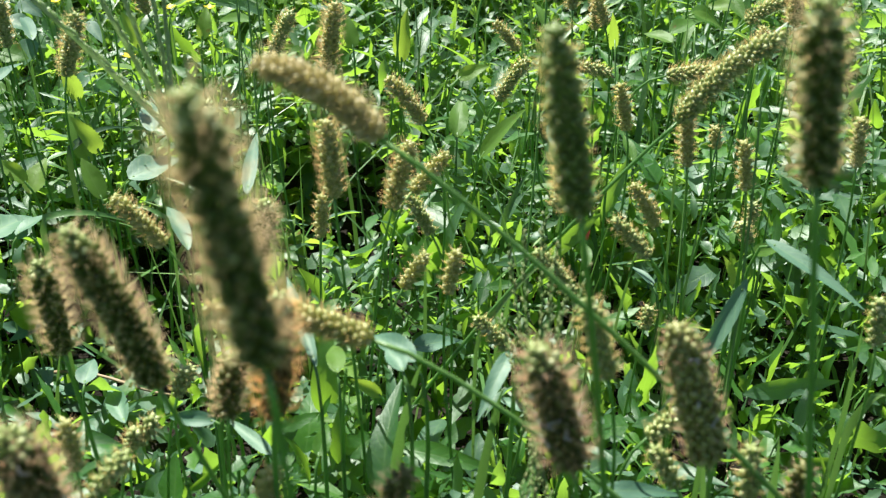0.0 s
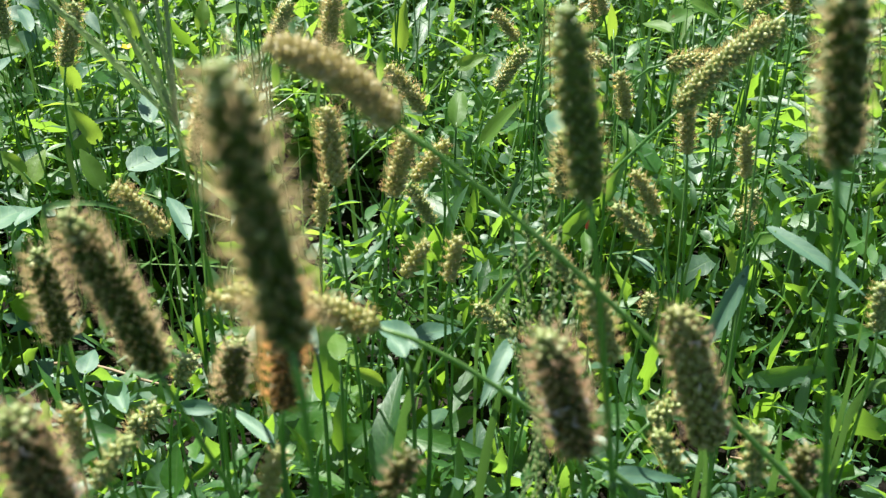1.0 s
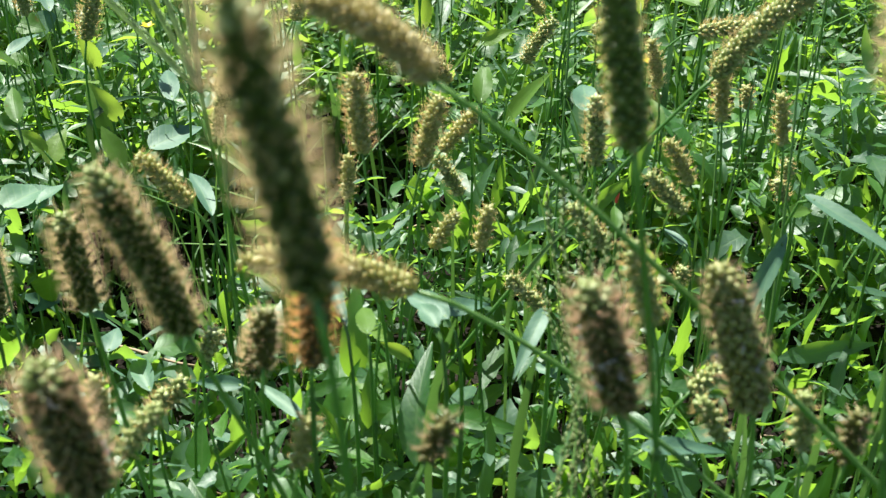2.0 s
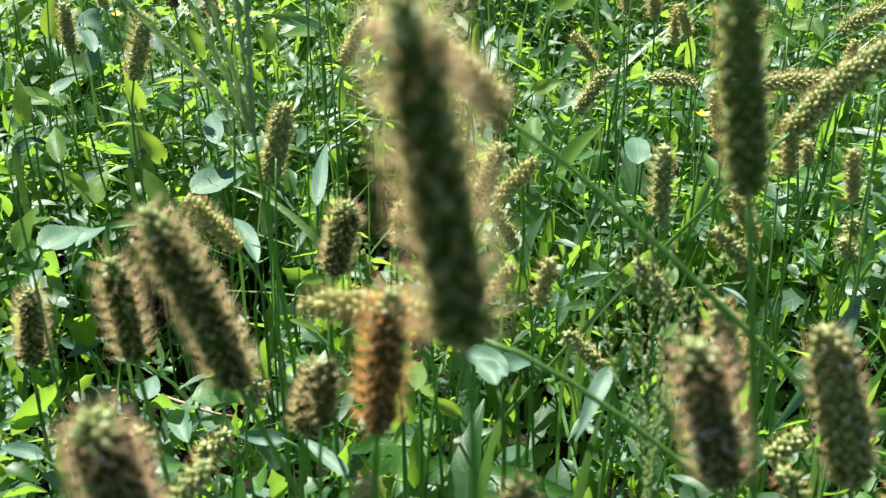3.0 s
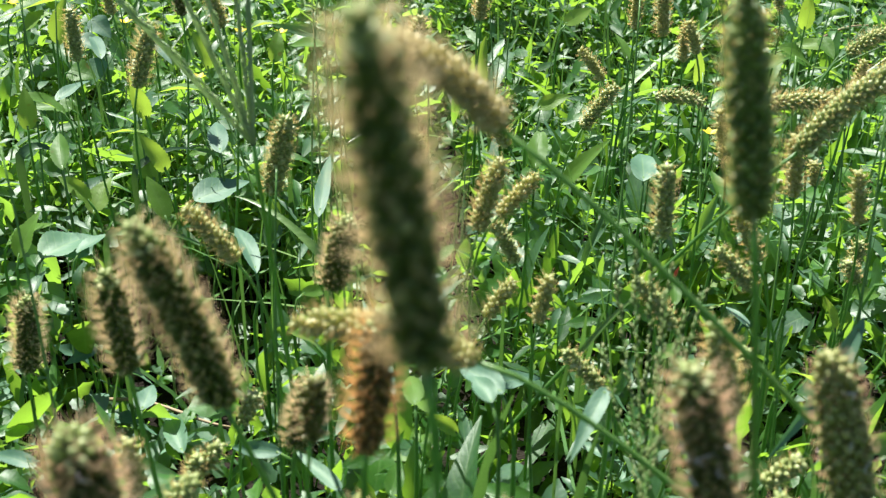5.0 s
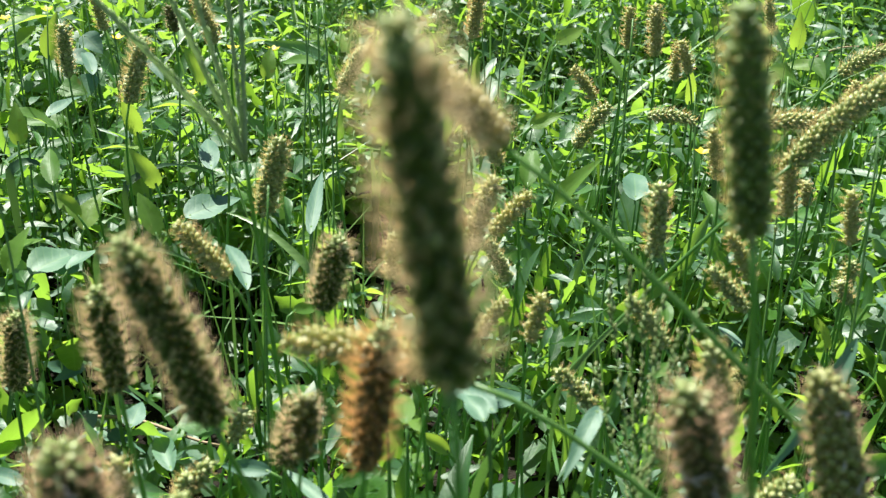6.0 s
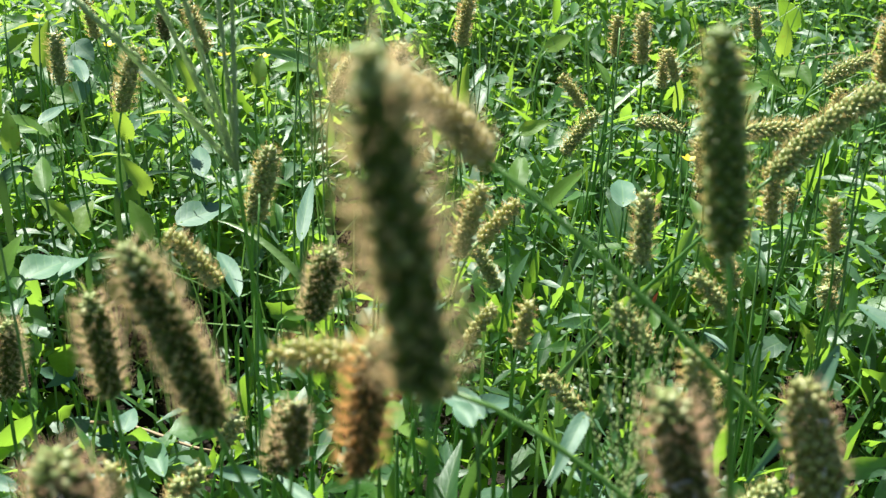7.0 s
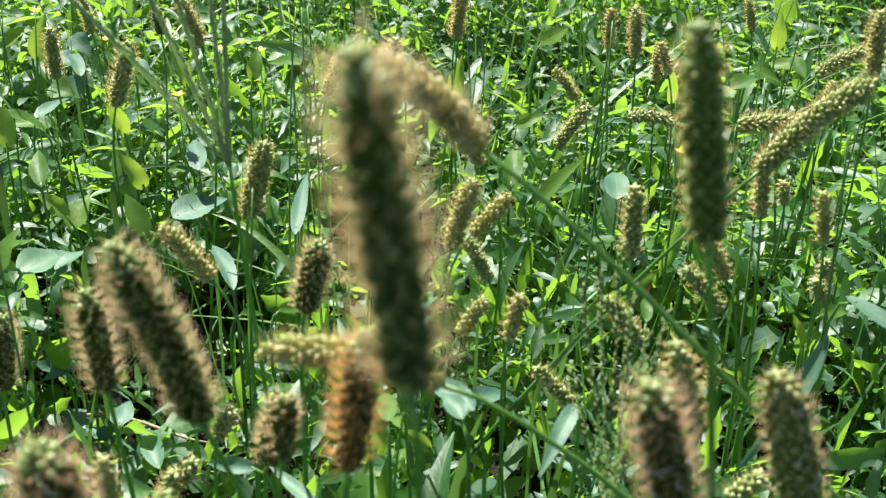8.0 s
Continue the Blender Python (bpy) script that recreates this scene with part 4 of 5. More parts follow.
grass_stalk((-0.032, 0.499, 0), (-0.0284, 0.3792, 0.264), -0.008)


# ---- small yellow flowers and a dead twig ----
def yellow_flower(x, y, z):
    thing = new("yellow_flower")
    thing.location = (x, y, 0)
    tagged(thing, "tiny yellow five-petalled flower on a thin stalk", "flower", "yellow flowers")
    sh = Shape()
    sh.tube([(0, 0, -0.01), (0.002, 0.003, z * 0.5), (0, 0, z)], [0.0007, 0.0006, 0.0005], 5)
    part("stalk", sh.mesh("stalk", STEM), thing)
    for k in range(5):
        vs, fs, uv = leaf_sheet(0.006, 0.005, 0.2, -0.1, 0.6, 4, 0.0, 0.0, 1)
        m = Matrix.Translation((0, 0, z)) @ Matrix.Rotation(k * 2 * math.pi / 5 + x * 40, 4, "Z") @ Matrix.Rotation(radians(20), 4, "X")
        sh = Shape()
        sh.add([m @ Vector(v) for v in vs], fs)
        part("petal", sh.mesh("petal", PETAL), thing)


yellow_flower(-0.228, 0.846, 0.190)
yellow_flower(-0.369, 0.950, 0.190)
yellow_flower(-0.419, 0.992, 0.190)
yellow_flower(-0.187, 0.948, 0.190)
yellow_flower(-0.409, 0.983, 0.190)
yellow_flower(-0.314, 0.957, 0.190)
yellow_flower(0.129, 0.787, 0.190)
yellow_flower(-0.219, 0.947, 0.190)
yellow_flower(-0.393, 1.020, 0.190)


def dead_twig(a, b):
    a, b = Vector(a), Vector(b)
    thing = new("dead_twig")
    thing.location = a
    tagged(thing, "pale dry twig lying across a dark gap in the growth", "twig")
    sh = Shape()
    d = b - a
    line = [d * t + Vector((0, 0, 0.004 * math.sin(5 * t))) for t in np.linspace(0, 1, 9)]
    sh.tube(line, [0.0012, 0.0011, 0.0013, 0.0010, 0.0010, 0.0012, 0.0009, 0.0009, 0.0007], 6)
    sh.tube([line[5], line[5] + Vector((0.012, 0.004, 0.012))], [0.0008, 0.0004], 5)
    part("branch", sh.mesh("branch", DRY), thing)


dead_twig((-0.2502, 0.6474, 0.05), (-0.1642, 0.6184, 0.06))
dead_twig((0.2925, 1.1673, 0.1300), (0.3676, 1.2025, 0.1400))


# ---- weeds: things with their leaves as parts ----
def weed(seed, height, leaves, length, width, power, material, label, trio=False):
    r = random.Random(seed)
    thing = new("weed_plant")
    tagged(thing, label, "weed", "low weeds in the meadow")
    sway_x, sway_y = r.uniform(-0.03, 0.03), r.uniform(-0.03, 0.03)
    line = curve(Vector((0, 0, -0.015)), Vector((0, 0, height * 0.4)), Vector((sway_x * 0.6, sway_y * 0.6, height * 0.75)), Vector((sway_x, sway_y, height)), 9)
    sh = Shape()
    sh.tube(line, [0.0013 - 0.00008 * i for i in range(10)], 6)
    part("stem", sh.mesh("stem", STEM), thing)
    meshes = []
    for k in range(3):
        sh = Shape()
        stalk = length * r.uniform(0.25, 0.5)
        sh.tube([(0, -0.001, 0), (0, stalk * 0.5, stalk * 0.12), (0, stalk, stalk * 0.1)], [0.0006, 0.0005, 0.0005], 5)
        for turn in ((-68, 0, 64) if trio else (0,)):
            vs, fs, uv = leaf_sheet(length * (0.8 + 0.2 * k) * (1 if turn == 0 else 0.85), width * (0.85 + 0.15 * k), r.uniform(0.1, 0.4), r.uniform(0.05, 0.45), power, 10, r.uniform(0.1, 0.3), r.uniform(-0.5, 0.5), 2, 0.0 if trio else (0.0, 0.06, 0.10)[k])
            m = Matrix.Translation((0, stalk * 0.97, stalk * 0.1)) @ Matrix.Rotation(radians(turn), 4, "Z") @ Matrix.Rotation(radians(r.uniform(-14, 14)), 4, "Y")
            sh.add([m @ Vector(v) for v in vs], fs, uv)
        meshes.append(sh.mesh("leaf", material))
    for i in range(leaves):
        s = 0.25 + 0.75 * (i + 0.5) / leaves
        k = s * 9
        p = line[int(k)].lerp(line[min(9, int(k) + 1)], k - int(k))
        size = (0.75 + 0.5 * math.sin(math.pi * min(1, s))) * r.uniform(0.8, 1.15)
        ob = part("leaf", meshes[r.randrange(3)], thing)
        ob.matrix_basis = Matrix.Translation(p) @ Euler((radians(r.uniform(-34, 36) * (0.5 + 0.5 * s)), radians(r.uniform(-20, 20)), i * 2.4 + r.uniform(-0.5, 0.5)), "ZYX").to_matrix().to_4x4() @ Matrix.Scale(size, 4)
    return thing


WEEDS = [
    weed(1, 0.17, 10, 0.036, 0.014, 0.72, BLUE_LEAF, "leafy weed with glossy blue-green lance-shaped leaves"),
    weed(2, 0.15, 8, 0.022, 0.015, 0.60, SUN_LEAF, "weed with bright yellow-green leaves of three leaflets", True),
    weed(3, 0.16, 11, 0.028, 0.014, 0.70, MIX_LEAF, "leafy green weed with mixed oval leaves"),
    weed(4, 0.13, 11, 0.021, 0.012, 0.65, MIX_LEAF, "low bushy weed with small green leaves"),
    weed(5, 0.19, 10, 0.040, 0.012, 0.78, BLUE_LEAF, "leafy weed with long narrow blue-green leaves"),
    weed(6, 0.17, 7, 0.027, 0.020, 0.55, SUN_LEAF, "weed with broad sunlit leaves of three oval leaflets", True),
    weed(7, 0.14, 11, 0.022, 0.012, 0.7, MIX_LEAF, "low bushy weed with small green leaves"),
    weed(8, 0.18, 11, 0.032, 0.010, 0.8, MIX_LEAF, "leafy green weed with narrow pointed leaves"),
]
rng = random.Random(42)


def scatter(n, x0, x1, y0, y1, gap):
    """Places in a wedge that widens with y, none closer than gap."""
    out = []
    tries = 0
    while len(out) < n and tries < n * 60:
        tries += 1
        y = rng.uniform(y0, y1)
        k = (y - y0) / (y1 - y0)
        x = rng.uniform(-1, 1) * (x0 + (x1 - x0) * k) - 0.03
        if bare(x, y) or any((x - a) ** 2 + (y - b) ** 2 < gap * gap for a, b in out):
            continue
        out.append((x, y))
    return out


def pick(x, y):
    """Sunny broad leaves prevail to one side, narrow ones to the other."""
    w = [3, 2.2, 2, 1.5, 1.2, 1.5, 1.5, 1.5]
    if x < -0.1 and y > 0.7:
        w = [1.5, 6, 1.5, 0.5, 0.5, 6, 0.5, 0.5]
    elif x > 0.05:
        w = [3, 1.2, 2.5, 2, 2, 0.8, 2, 2.5]
    return rng.choices(range(8), w)[0]


first = [True] * 8
for x, y in scatter(330, 0.24, 0.62, 0.42, 1.55, 0.024):
    k = pick(x, y)
    m = Matrix.Translation((x, y, ground_height(x, y))) @ Matrix.Rotation(rng.uniform(0, 6.28), 4, "Z") @ Matrix.Rotation(rng.gauss(0, 0.12), 4, "X")
    m = m @ Matrix.Scale(rng.uniform(0.7, 1.05) if x < -0.1 and y > 0.7 else rng.uniform(0.55, 0.9), 4)
    if first[k]:
        WEEDS[k].matrix_basis = m
        first[k] = False
    else:
        copy_thing(WEEDS[k], m)


# ---- the mass of undergrowth that nobody could count ----
def canopy(x, y):
    """Height of the closed top of the weeds."""
    if bare(x, y):
        return 0.03
    return 0.124 + 0.058 * noise.noise(Vector((x * 9, y * 9, 5.5))) + 0.045 * noise.noise(Vector((x * 24, y * 24, 2.5)))


def undergrowth(name, n, area, depth, lift, size, wide, material, label, seed, tilt=36, power=0.7):
    r = np.random.default_rng(seed)
    u = r.uniform
    temps = [leaf_sheet(1.0, wide * u(0.7, 1.35), u(0.1, 0.5), u(-0.1, 0.55), power + u(-0.12, 0.1), 7, u(0.1, 0.35), u(-0.9, 0.9), 1, u(0, 0.28) if k % 2 else 0.0) for k in range(9)]
    x0, x1, y0, y1 = area
    vs, fs, uvs = [], [], []
    off = 0
    for k, (tv, tf, tuv) in enumerate(temps):
        c = n // len(temps)
        y = y0 + (y1 - y0) * r.uniform(0, 1, c) ** 0.8
        x = r.uniform(-1, 1, c) * (x0 + (x1 - x0) * (y - y0) / (y1 - y0)) - 0.03
        keep = np.array([r.uniform() < (0.4 if bare(a, b) else 0.62 if b < 0.66 else 1.0) for a, b in zip(x, y)])
        x, y = x[keep], y[keep]
        c = len(x)
        top = np.array([canopy(a, b) for a, b in zip(x, y)])
        z = np.maximum(top + lift - r.exponential(depth, c), 0.01 + 0.02 * r.uniform(0, 1, c))
        lean = np.where(r.uniform(0, 1, c) < np.where(y < 0.75, 0.75, 0.33), 2.1, 0.7) * tilt
        yaw, pit, rol = r.uniform(0, 2 * np.pi, c), np.radians(10 + r.normal(0, 1, c) * lean), np.radians(r.normal(0, 0.8, c) * lean)
        s = size * np.clip(np.exp(r.normal(-0.1, 0.38, c)), 0.35, 2.0)
        cy, sy, cp, sp, cr, sr = np.cos(yaw), np.sin(yaw), np.cos(pit), np.sin(pit), np.cos(rol), np.sin(rol)
        v = np.array(tv)[None] * s[:, None, None]
        X, Y, Z = v[..., 0], v[..., 1], v[..., 2]
        X, Z = X * cr[:, None] + Z * sr[:, None], -X * sr[:, None] + Z * cr[:, None]
        Y, Z = Y * cp[:, None] - Z * sp[:, None], Y * sp[:, None] + Z * cp[:, None]
        X, Y = X * cy[:, None] - Y * sy[:, None], X * sy[:, None] + Y * cy[:, None]
        vs.append(np.stack([X + x[:, None], Y + y[:, None], np.maximum(Z + z[:, None], 0.004)], -1).reshape(-1, 3))
        tf = np.array(tf)
        fs.append((tf[None] + (np.arange(c) * len(tv))[:, None, None]).reshape(-1, 4) + off)
        off += c * len(tv)
        uvs.append(np.tile(np.array(tuv), (c, 1)))
    sh = Shape()
    sh.add(np.concatenate(vs), np.concatenate(fs), np.concatenate(uvs))
    tagged(new(name, sh.mesh(name, material)), label, "undergrowth", kind="stuff")


undergrowth("undergrowth", 14000, (0.30, 0.95, 0.38, 2.3), 0.035, 0.0, 0.020, 0.48, MIX_STUFF, "dense mixed weed leaves covering the meadow", 3, 28)
undergrowth("undergrowth", 16000, (0.30, 0.95, 0.38, 2.3), 0.040, 0.0, 0.012, 0.5, MIX_STUFF, "dense small weed leaves low over the soil", 4, 28)
undergrowth("undergrowth", 13000, (0.34, 0.95, 0.40, 2.3), 0.035, 0.012, 0.029, 0.21, MIX_STUFF, "narrow pointed weed leaves filling the meadow", 5, 30, 0.8)
undergrowth("undergrowth", 1500, (0.26, 0.42, 0.37, 0.85), 0.03, -0.02, 0.017, 0.42, MIX_STUFF, "low weed leaves between the foxtail stems", 7, 32)



def surroundings(n, seed):
    """Coarser leaves over the meadow all around."""
    r = np.random.default_rng(seed)
    tv, tf, tuv = leaf_sheet(1.0, 0.5, 0.25, 0.25, 0.7, 3, 0.2, 0.2, 1)
    x, y = r.uniform(-3.6, 3.6, n), r.uniform(-2.6, 5.0, n)
    inside = (y > 0.36) & (y < 2.3) & (np.abs(x + 0.03) < 0.30 + 0.65 * (y - 0.38) / 1.92)
    near_eye = (np.abs(x) < 0.25) & (y > -0.2) & (y < 0.38)
    fade = np.hypot(x, y - 1.0) < r.uniform(2.0, 4.2, n)
    keep = ~inside & fade
    x, y, near_eye = x[keep], y[keep], near_eye[keep]
    c = len(x)
    s = r.uniform(0.04, 0.085, c)
    yaw, pit = r.uniform(0, 2 * np.pi, c), np.radians(r.normal(12, 34, c))
    v = np.array(tv)[None] * s[:, None, None]
    X, Y, Z = v[..., 0], v[..., 1], v[..., 2]
    Y, Z = Y * np.cos(pit)[:, None] - Z * np.sin(pit)[:, None], Y * np.sin(pit)[:, None] + Z * np.cos(pit)[:, None]
    X, Y = X * np.cos(yaw)[:, None] - Y * np.sin(yaw)[:, None], X * np.sin(yaw)[:, None] + Y * np.cos(yaw)[:, None]
    z = r.uniform(0.02, 0.16, c) * np.where(near_eye, 0.3, 1.0)
    vs = np.stack([X + x[:, None], Y + y[:, None], np.maximum(Z + z[:, None], 0.004)], -1).reshape(-1, 3)
    tf = np.array(tf)
    fs = (tf[None] + (np.arange(c) * len(tv))[:, None, None]).reshape(-1, 4)
    sh = Shape()
    sh.add(vs, fs, np.tile(np.array(tuv), (c, 1)))
    tagged(new("undergrowth", sh.mesh("undergrowth", MIX_STUFF)), "weed leaves covering the meadow all around", "undergrowth", kind="stuff")


surroundings(54000, 6)


def grass_mass(name, n, area, height, width, material, label, seed, lean=0.35):
    """Thin upright blades, each bent over its length."""
    r = np.random.default_rng(seed)
    x0, x1, y0, y1 = area
    y = y0 + (y1 - y0) * r.uniform(0, 1, n) ** 0.8
    x = r.uniform(-1, 1, n) * (x0 + (x1 - x0) * (y - y0) / (y1 - y0)) - 0.03
    keep = np.array([not bare(a, b) or r.uniform() < 0.25 for a, b in zip(x, y)])
    x, y = x[keep], y[keep]
    n = len(x)
    h = height * r.uniform(0.5, 1.2, n)
    yaw = r.uniform(0, 2 * np.pi, n)
    bend = h * np.abs(r.normal(0, lean, n))
    w = width * r.uniform(0.6, 1.3, n)
    face = yaw + np.pi / 2 + r.normal(0, 0.6, n)
    steps = 6
    vs = np.empty((n, (steps + 1) * 2, 3))
    for i in range(steps + 1):
        s = i / steps
        cx = x + np.cos(yaw) * bend * s * s
        cy = y + np.sin(yaw) * bend * s * s
        cz = h * (s - 0.25 * s * s * np.minimum(1.0, bend / h))
        half = 0.5 * w * (1 - s ** 2.5) + 0.0001
        for k, sg in ((0, -1), (1, 1)):
            vs[:, 2 * i + k] = np.stack([cx + sg * half * np.cos(face), cy + sg * half * np.sin(face), cz], 1)
    q = np.array([(2 * i, 2 * i + 1, 2 * i + 3, 2 * i + 2) for i in range(steps)])
    fs = (q[None] + (np.arange(n) * (steps + 1) * 2)[:, None, None]).reshape(-1, 4)
    sh = Shape()
    sh.add(vs.reshape(-1, 3), fs)
    tagged(new(name, sh.mesh(name, material)), label, "grass", kind="stuff")


grass_mass("meadow_grass", 1500, (0.31, 0.9, 0.56, 2.3), 0.18, 0.0028, GRASS_STUFF, "thin green grass blades among the weeds", 21, 0.65)
grass_mass("meadow_grass", 800, (0.34, 0.9, 0.64, 2.3), 0.19, 0.005, GRASS_STUFF, "broad arching grass blades among the weeds", 22, 0.7)
grass_mass("meadow_grass", 420, (0.30, 0.9, 0.55, 2.3), 0.29, 0.0016, GRASS_STUFF, "tall thin grass stalks", 23, 0.28)
grass_mass("meadow_grass", 1400, (2.4, 2.4, -1.8, 0.30), 0.18, 0.005, GRASS_STUFF, "grass blades on the meadow around", 24)
grass_mass("meadow_grass", 1500, (2.4, 2.6, 2.2, 4.2), 0.22, 0.006, GRASS_STUFF, "grass blades on the meadow further off", 25)


# ---- litter and twig ----
def litter():
    r = np.random.default_rng(31)
    sh = Shape()
    for i in range(110):
        y = r.uniform(0.45, 1.3)
        x = r.uniform(-0.5, 0.5)
        a = r.uniform(0, 6.28)
        ln = r.uniform(0.01, 0.05)
        z = ground_height(x, y) + r.uniform(0.002, 0.012)
        p, q = Vector((x, y, z)), Vector((x + ln * math.cos(a), y + ln * math.sin(a), z + r.uniform(-0.003, 0.01)))
        sh.tube([p, p.lerp(q, 0.5) + Vector((0, 0, 0.002)), q], [0.0006, 0.0009, 0.0005], 4)
    tagged(new("litter", sh.mesh("litter", DRY)), "dry straw and dead stalks scattered on the soil", "litter", kind="stuff")


litter()


def sway(thing, rows):
    """Rock a foxtail about its foot."""
    p = thing.location.copy()
    walk(thing, [(t, pose(p.x, p.y, p.z, a, b, c)) for t, a, b, c in rows])


def motions():
    sway(spike_a, [(0, -0.14, -0.72, -3.99), (0.5, -0.10, -0.23, -8.07), (1, -0.03, -0.18, -8.27), (1.2, 0.04, -0.28, -6.69), (2.5, 0.47, -0.99, 3.55), (3, 0.01, -0.07, 3.37), (3.5, 0.09, 0.03, 1.68), (4, -0.22, -0.89, 17.30), (4.5, 0.01, -0.74, 7.12), (6, -0.08, 0.26, 1.99), (6.5, 0.17, 0.00, 0.20), (7, -0.02, 0.11, -0.78), (7.5, -0.02, 0.33, -2.91), (8, -0.17, 0.37, -1.18)])
    sway(spike_b, [(0, -0.06, -0.35, -3.41), (0.5, -0.20, 0.09, -0.67), (1, -0.29, -0.15, 0.55), (1.2, -0.23, -0.19, 0.48), (2.5, 0.15, -0.41, 0.01), (3, -0.16, -0.21, -0.01), (3.5, -0.03, 0.13, -0.04), (4, 0.22, 0.06, 0.01), (4.5, 0.36, -0.00, -2.36), (6, 0.47, 0.04, -4.11), (6.5, 0.16, -0.06, 0.67), (7, 0.35, 0.02, -1.25), (7.5, 0.10, 0.14, 1.14), (8, -0.13, 0.19, -0.21)])
    sway(spike_c, [(0, -0.10, -0.26, -0.50), (0.5, -0.20, 0.18, 2.02), (1, 0.26, 0.09, -1.40), (1.2, 0.26, 0.09, -1.40), (2.5, 0.26, 0.09, -1.40), (3, 0.26, 0.09, -1.40), (3.5, 0.26, 0.09, -1.40), (4, 0.26, 0.09, -1.40), (4.5, 0.26, 0.09, -1.40), (6, 0.26, 0.09, -1.40), (6.5, 0.26, 0.09, -1.40), (7, 0.26, 0.09, -1.40), (7.5, 0.26, 0.09, -1.40), (8, 0.26, 0.09, -1.40)])
    sway(spike_d, [(0, -0.34, -0.16, 0.13), (0.5, 0.01, -0.23, -0.11), (1, 0.14, -0.34, -0.18), (1.2, 0.35, -0.36, 0.03), (2.5, 1.67, -0.47, 1.41), (3, -0.30, -0.00, -1.62), (3.5, 0.18, 0.15, -0.05), (4, 0.64, -0.11, -0.18), (4.5, 0.70, -0.04, -0.20), (6, -1.51, 0.72, 0.43), (6.5, -0.55, 0.27, 0.16), (7, -0.47, 0.27, 0.13), (7.5, -0.38, 0.08, -0.27), (8, -0.38, 0.08, -0.34)])
    sway(spike_e, [(0, 0.09, -0.57, -1.44), (0.5, -0.80, 0.22, 1.90), (1, -0.99, 0.39, 1.60), (1.2, -1.14, 0.45, 1.95), (2.5, -2.11, 0.83, 4.28), (3, -0.30, -0.25, -0.10), (3.5, -0.91, -0.17, -0.35), (4, -0.26, -0.11, -0.09), (4.5, -0.56, -0.25, -0.20), (6, 0.08, 0.09, 0.03), (6.5, 0.32, 0.11, 0.12), (7, 0.00, 0.02, -0.00), (7.5, -0.04, 0.12, -0.02), (8, -0.08, 0.35, -0.05)])
    sway(spike_f, [(0, 0.15, 0.35, -0.49), (0.5, 0.89, 0.06, -1.27), (1, -0.20, 0.01, 0.54), (1.2, -0.23, 0.01, 0.60), (2.5, -0.40, 0.04, 1.00), (3, -0.21, -0.12, 0.25), (3.5, 0.02, -0.09, -0.04), (4, -0.13, 0.03, 0.28), (4.5, 0.03, -0.05, 0.05), (6, 0.33, -0.21, -0.78), (6.5, 0.05, -0.10, -0.15), (7, -0.11, 0.08, -0.11), (7.5, -0.12, 0.14, -0.14), (8, -0.11, 0.02, 0.45)])
    sway(spike_g, [(0, -0.22, -0.06, -0.11), (0.5, -0.44, -0.48, 0.58), (1, -0.02, -0.21, -0.29), (1.2, -0.06, -0.21, -0.13), (2.5, -0.32, -0.18, 0.90), (3, 0.13, -0.11, -0.21), (3.5, -0.28, 0.04, -0.48), (4, -0.40, 0.13, 0.35), (4.5, 0.11, 0.09, -0.39), (6, 0.42, 0.16, 0.08), (6.5, 0.23, 0.08, -0.54), (7, 0.25, 0.08, 0.10), (7.5, 0.08, 0.05, 0.04), (8, 0.35, 0.31, 0.03)])
    sway(spike_h, [(0, -0.03, -0.00, -3.08), (0.5, 0.26, 0.24, -3.11), (1, 0.33, 0.01, -1.77), (1.2, 0.29, -0.05, -0.93), (2.5, -0.00, -0.46, 4.50), (3, 0.09, -0.05, -1.60), (3.5, -0.16, 0.25, -0.79), (4, -0.20, 0.01, 0.60), (4.5, -0.08, -0.06, 1.61), (6, -0.00, 0.03, 0.00), (6.5, -0.10, 0.04, -0.00), (7, 0.00, 0.04, 0.00), (7.5, 0.06, 0.24, 0.01), (8, -0.23, 0.23, 0.00)])
    sway(spike_i, [(0, -0.02, 0.27, -2.35), (0.5, -0.12, 0.20, -0.97), (1, 0.05, 0.04, -1.46), (1.2, 0.06, -0.02, -1.30), (2.5, 0.14, -0.42, -0.29), (3, 0.03, -0.18, -0.00), (3.5, -0.02, 0.11, 0.00), (4, -0.09, 0.15, 0.00), (4.5, 0.03, 0.16, 0.00), (6, -0.01, 0.01, 0.00), (6.5, 0.08, 0.04, 0.00), (7, 0.05, 0.09, 0.00), (7.5, 0.10, 0.10, 0.00), (8, -0.00, -0.11, -0.00)])
    sway(spike_j, [(0, 0.27, 0.28, 0.01), (0.5, 0.26, 0.21, 0.01), (1, 0.24, 0.14, 0.00), (1.2, 0.21, 0.12, 0.30), (2.5, -0.00, -0.04, 2.23), (3, -0.07, -0.06, -0.00), (3.5, -0.13, 0.08, 0.00), (4, 0.00, -0.04, -0.00), (4.5, 0.04, 0.03, 0.00), (6, -0.10, -0.03, -0.00), (6.5, 0.06, -0.04, -0.00), (7, -0.09, -0.12, -0.00), (7.5, -0.04, -0.10, -0.00), (8, -0.16, -0.20, -0.00)])
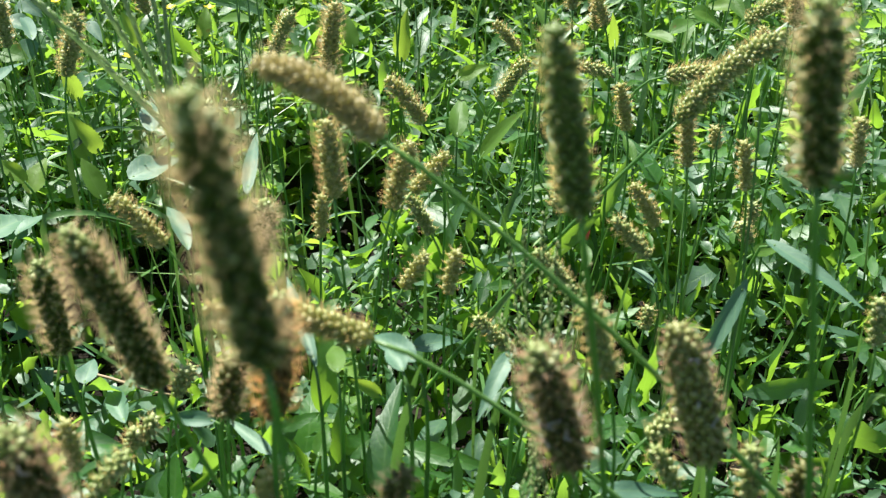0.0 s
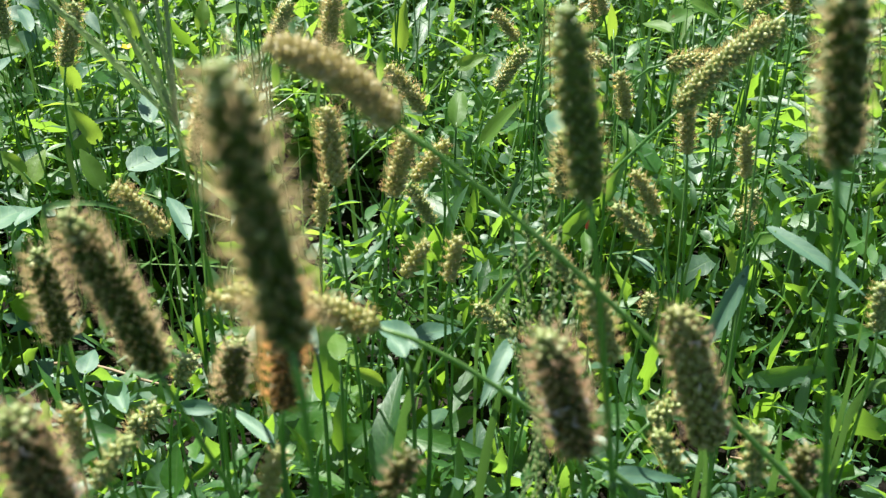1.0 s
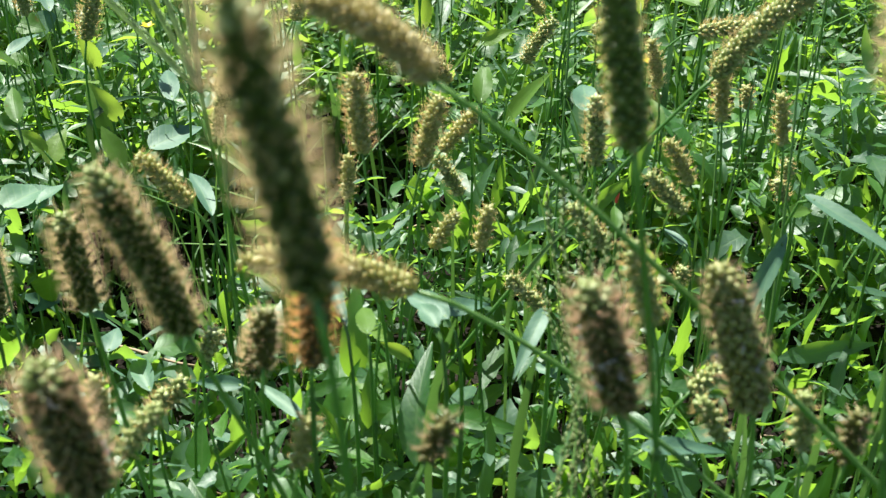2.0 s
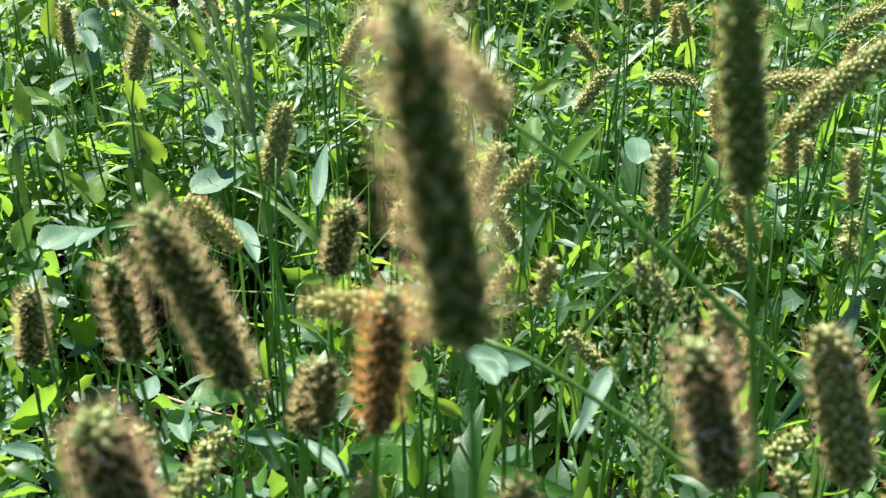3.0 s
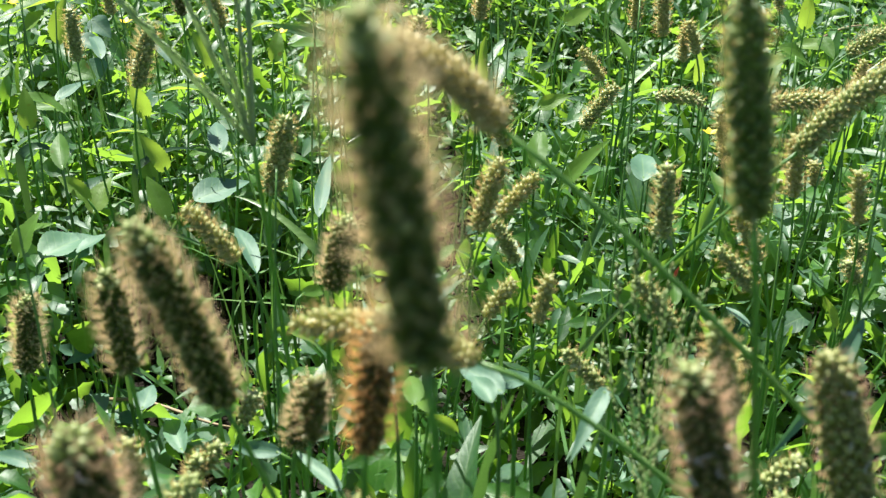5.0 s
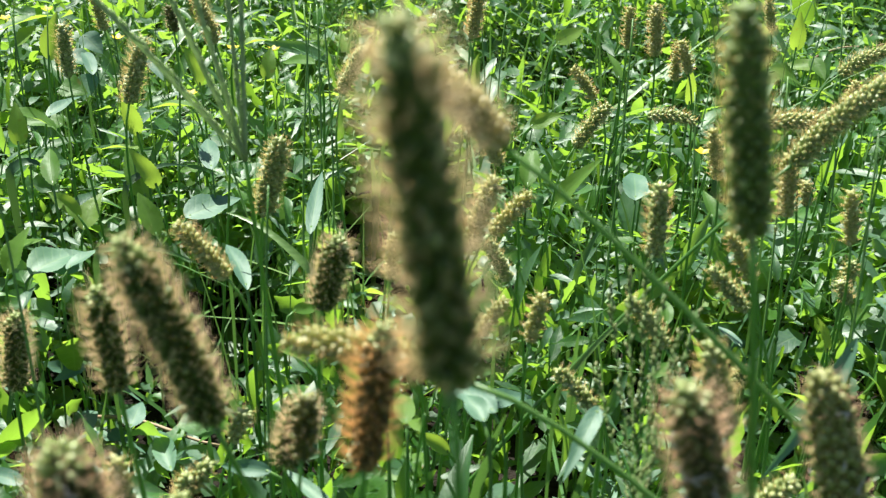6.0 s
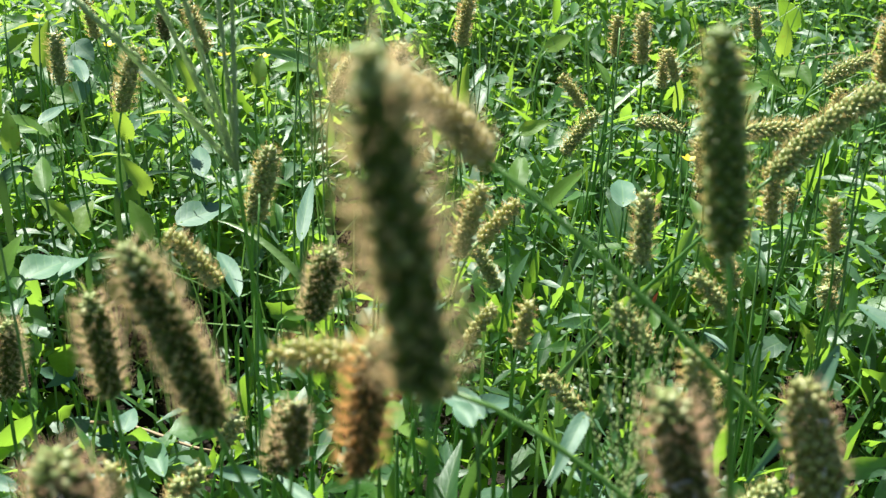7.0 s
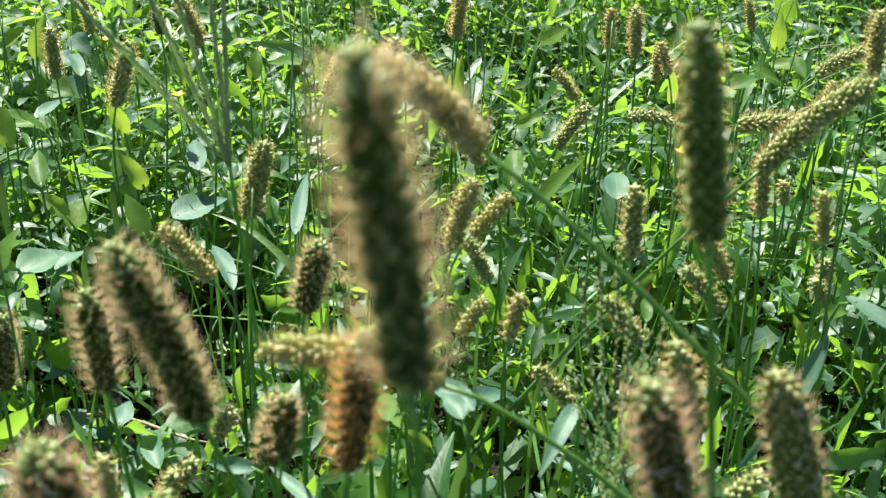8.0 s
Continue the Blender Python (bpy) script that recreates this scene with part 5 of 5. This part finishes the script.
    sway(spike_k, [(0, -0.40, -0.37, -0.00), (0.5, 0.20, -0.19, -0.00), (1, -0.02, -0.10, -0.00), (1.2, -0.09, -0.14, -0.00), (2.5, -0.58, -0.35, -0.00), (3, 0.08, -0.30, 1.81), (3.5, -0.27, -0.19, 0.83), (4, -0.05, -0.29, -0.02), (4.5, 0.23, -0.20, -1.19), (6, 0.05, 0.09, 1.00), (6.5, 0.16, 0.28, -1.13), (7, 0.08, 0.30, -0.38), (7.5, 0.05, 0.41, -1.07), (8, 0.14, 0.49, -0.46)])
    sway(spike_l, [(0, 3.98, -0.47, -4.75), (0.5, 0.27, 0.08, 0.11), (1, -0.05, -0.03, -0.02), (1.2, -0.00, 0.00, -0.00), (2.5, 0.32, 0.18, 0.13), (3, -2.75, 0.07, 1.89), (3.5, 3.35, -0.18, -3.31), (4, -0.55, 0.19, 0.60), (4.5, -2.67, 0.34, 2.54), (6, 0.95, 0.04, -0.75), (6.5, 1.57, -0.08, -1.33), (7, 0.08, -0.11, 0.01), (7.5, -0.54, 0.01, 0.71), (8, -5.03, 0.65, 5.30)])
    sway(spike_m, [(0, -0.93, -0.35, -0.00), (0.5, -0.93, -0.35, -0.00), (1, -0.93, -0.35, -0.00), (1.2, -0.93, -0.35, -0.00), (2.5, -0.93, -0.35, -0.00), (3, -0.64, -0.08, -1.03), (3.5, -1.21, -0.19, -0.88), (4, -0.99, -0.24, -1.13), (4.5, -0.84, -0.15, -1.17), (6, 0.78, 0.18, 1.01), (6.5, 0.78, 0.13, 0.74), (7, 0.73, 0.12, 0.78), (7.5, 0.78, 0.07, 0.61), (8, 0.96, 0.21, 1.44)])
    sway(spike_n, [(0, -0.16, -0.15, 0.33), (0.5, -0.16, -0.15, 0.33), (1, -0.16, -0.15, 0.33), (1.2, -0.16, -0.15, 0.33), (2.5, -0.16, -0.15, 0.33), (3, -0.14, 0.10, -0.73), (3.5, -0.07, 0.02, -0.10), (4, -0.18, 0.10, -0.42), (4.5, 0.03, 0.06, -0.10), (6, -0.04, 0.06, 0.11), (6.5, 0.11, 0.09, -0.20), (7, 0.11, -0.04, -0.06), (7.5, 0.10, -0.04, -0.26), (8, 0.07, -0.12, -0.21)])
    sway(spike_o, [(0, -0.15, -0.05, -0.19), (0.5, -0.15, -0.05, -0.19), (1, -0.15, -0.05, -0.19), (1.2, -0.15, -0.05, -0.19), (2.5, -0.15, -0.05, -0.19), (3, -0.14, 0.09, -0.13), (3.5, -0.24, 0.01, -0.25), (4, -0.18, 0.01, 0.00), (4.5, -0.21, 0.10, -0.34), (6, 0.13, 0.11, 0.10), (6.5, 0.07, 0.01, -0.07), (7, 0.19, 0.04, 0.05), (7.5, 0.13, -0.14, -0.04), (8, 0.26, -0.18, 0.34)])
    sway(spike_p, [(0, -0.57, -0.07, -0.84), (0.5, -0.57, -0.07, -0.84), (1, -0.57, -0.07, -0.84), (1.2, -0.57, -0.07, -0.84), (2.5, -0.57, -0.07, -0.84), (3, -0.57, -0.07, -0.84), (3.5, -0.93, -0.02, -1.64), (4, -0.74, -0.19, -0.65), (4.5, -0.44, 0.07, -0.78), (6, 0.21, -0.04, 0.67), (6.5, 0.35, 0.11, 0.25), (7, 0.68, 0.03, 0.81), (7.5, 0.73, 0.13, 0.54), (8, 0.46, -0.04, 0.59)])


motions()
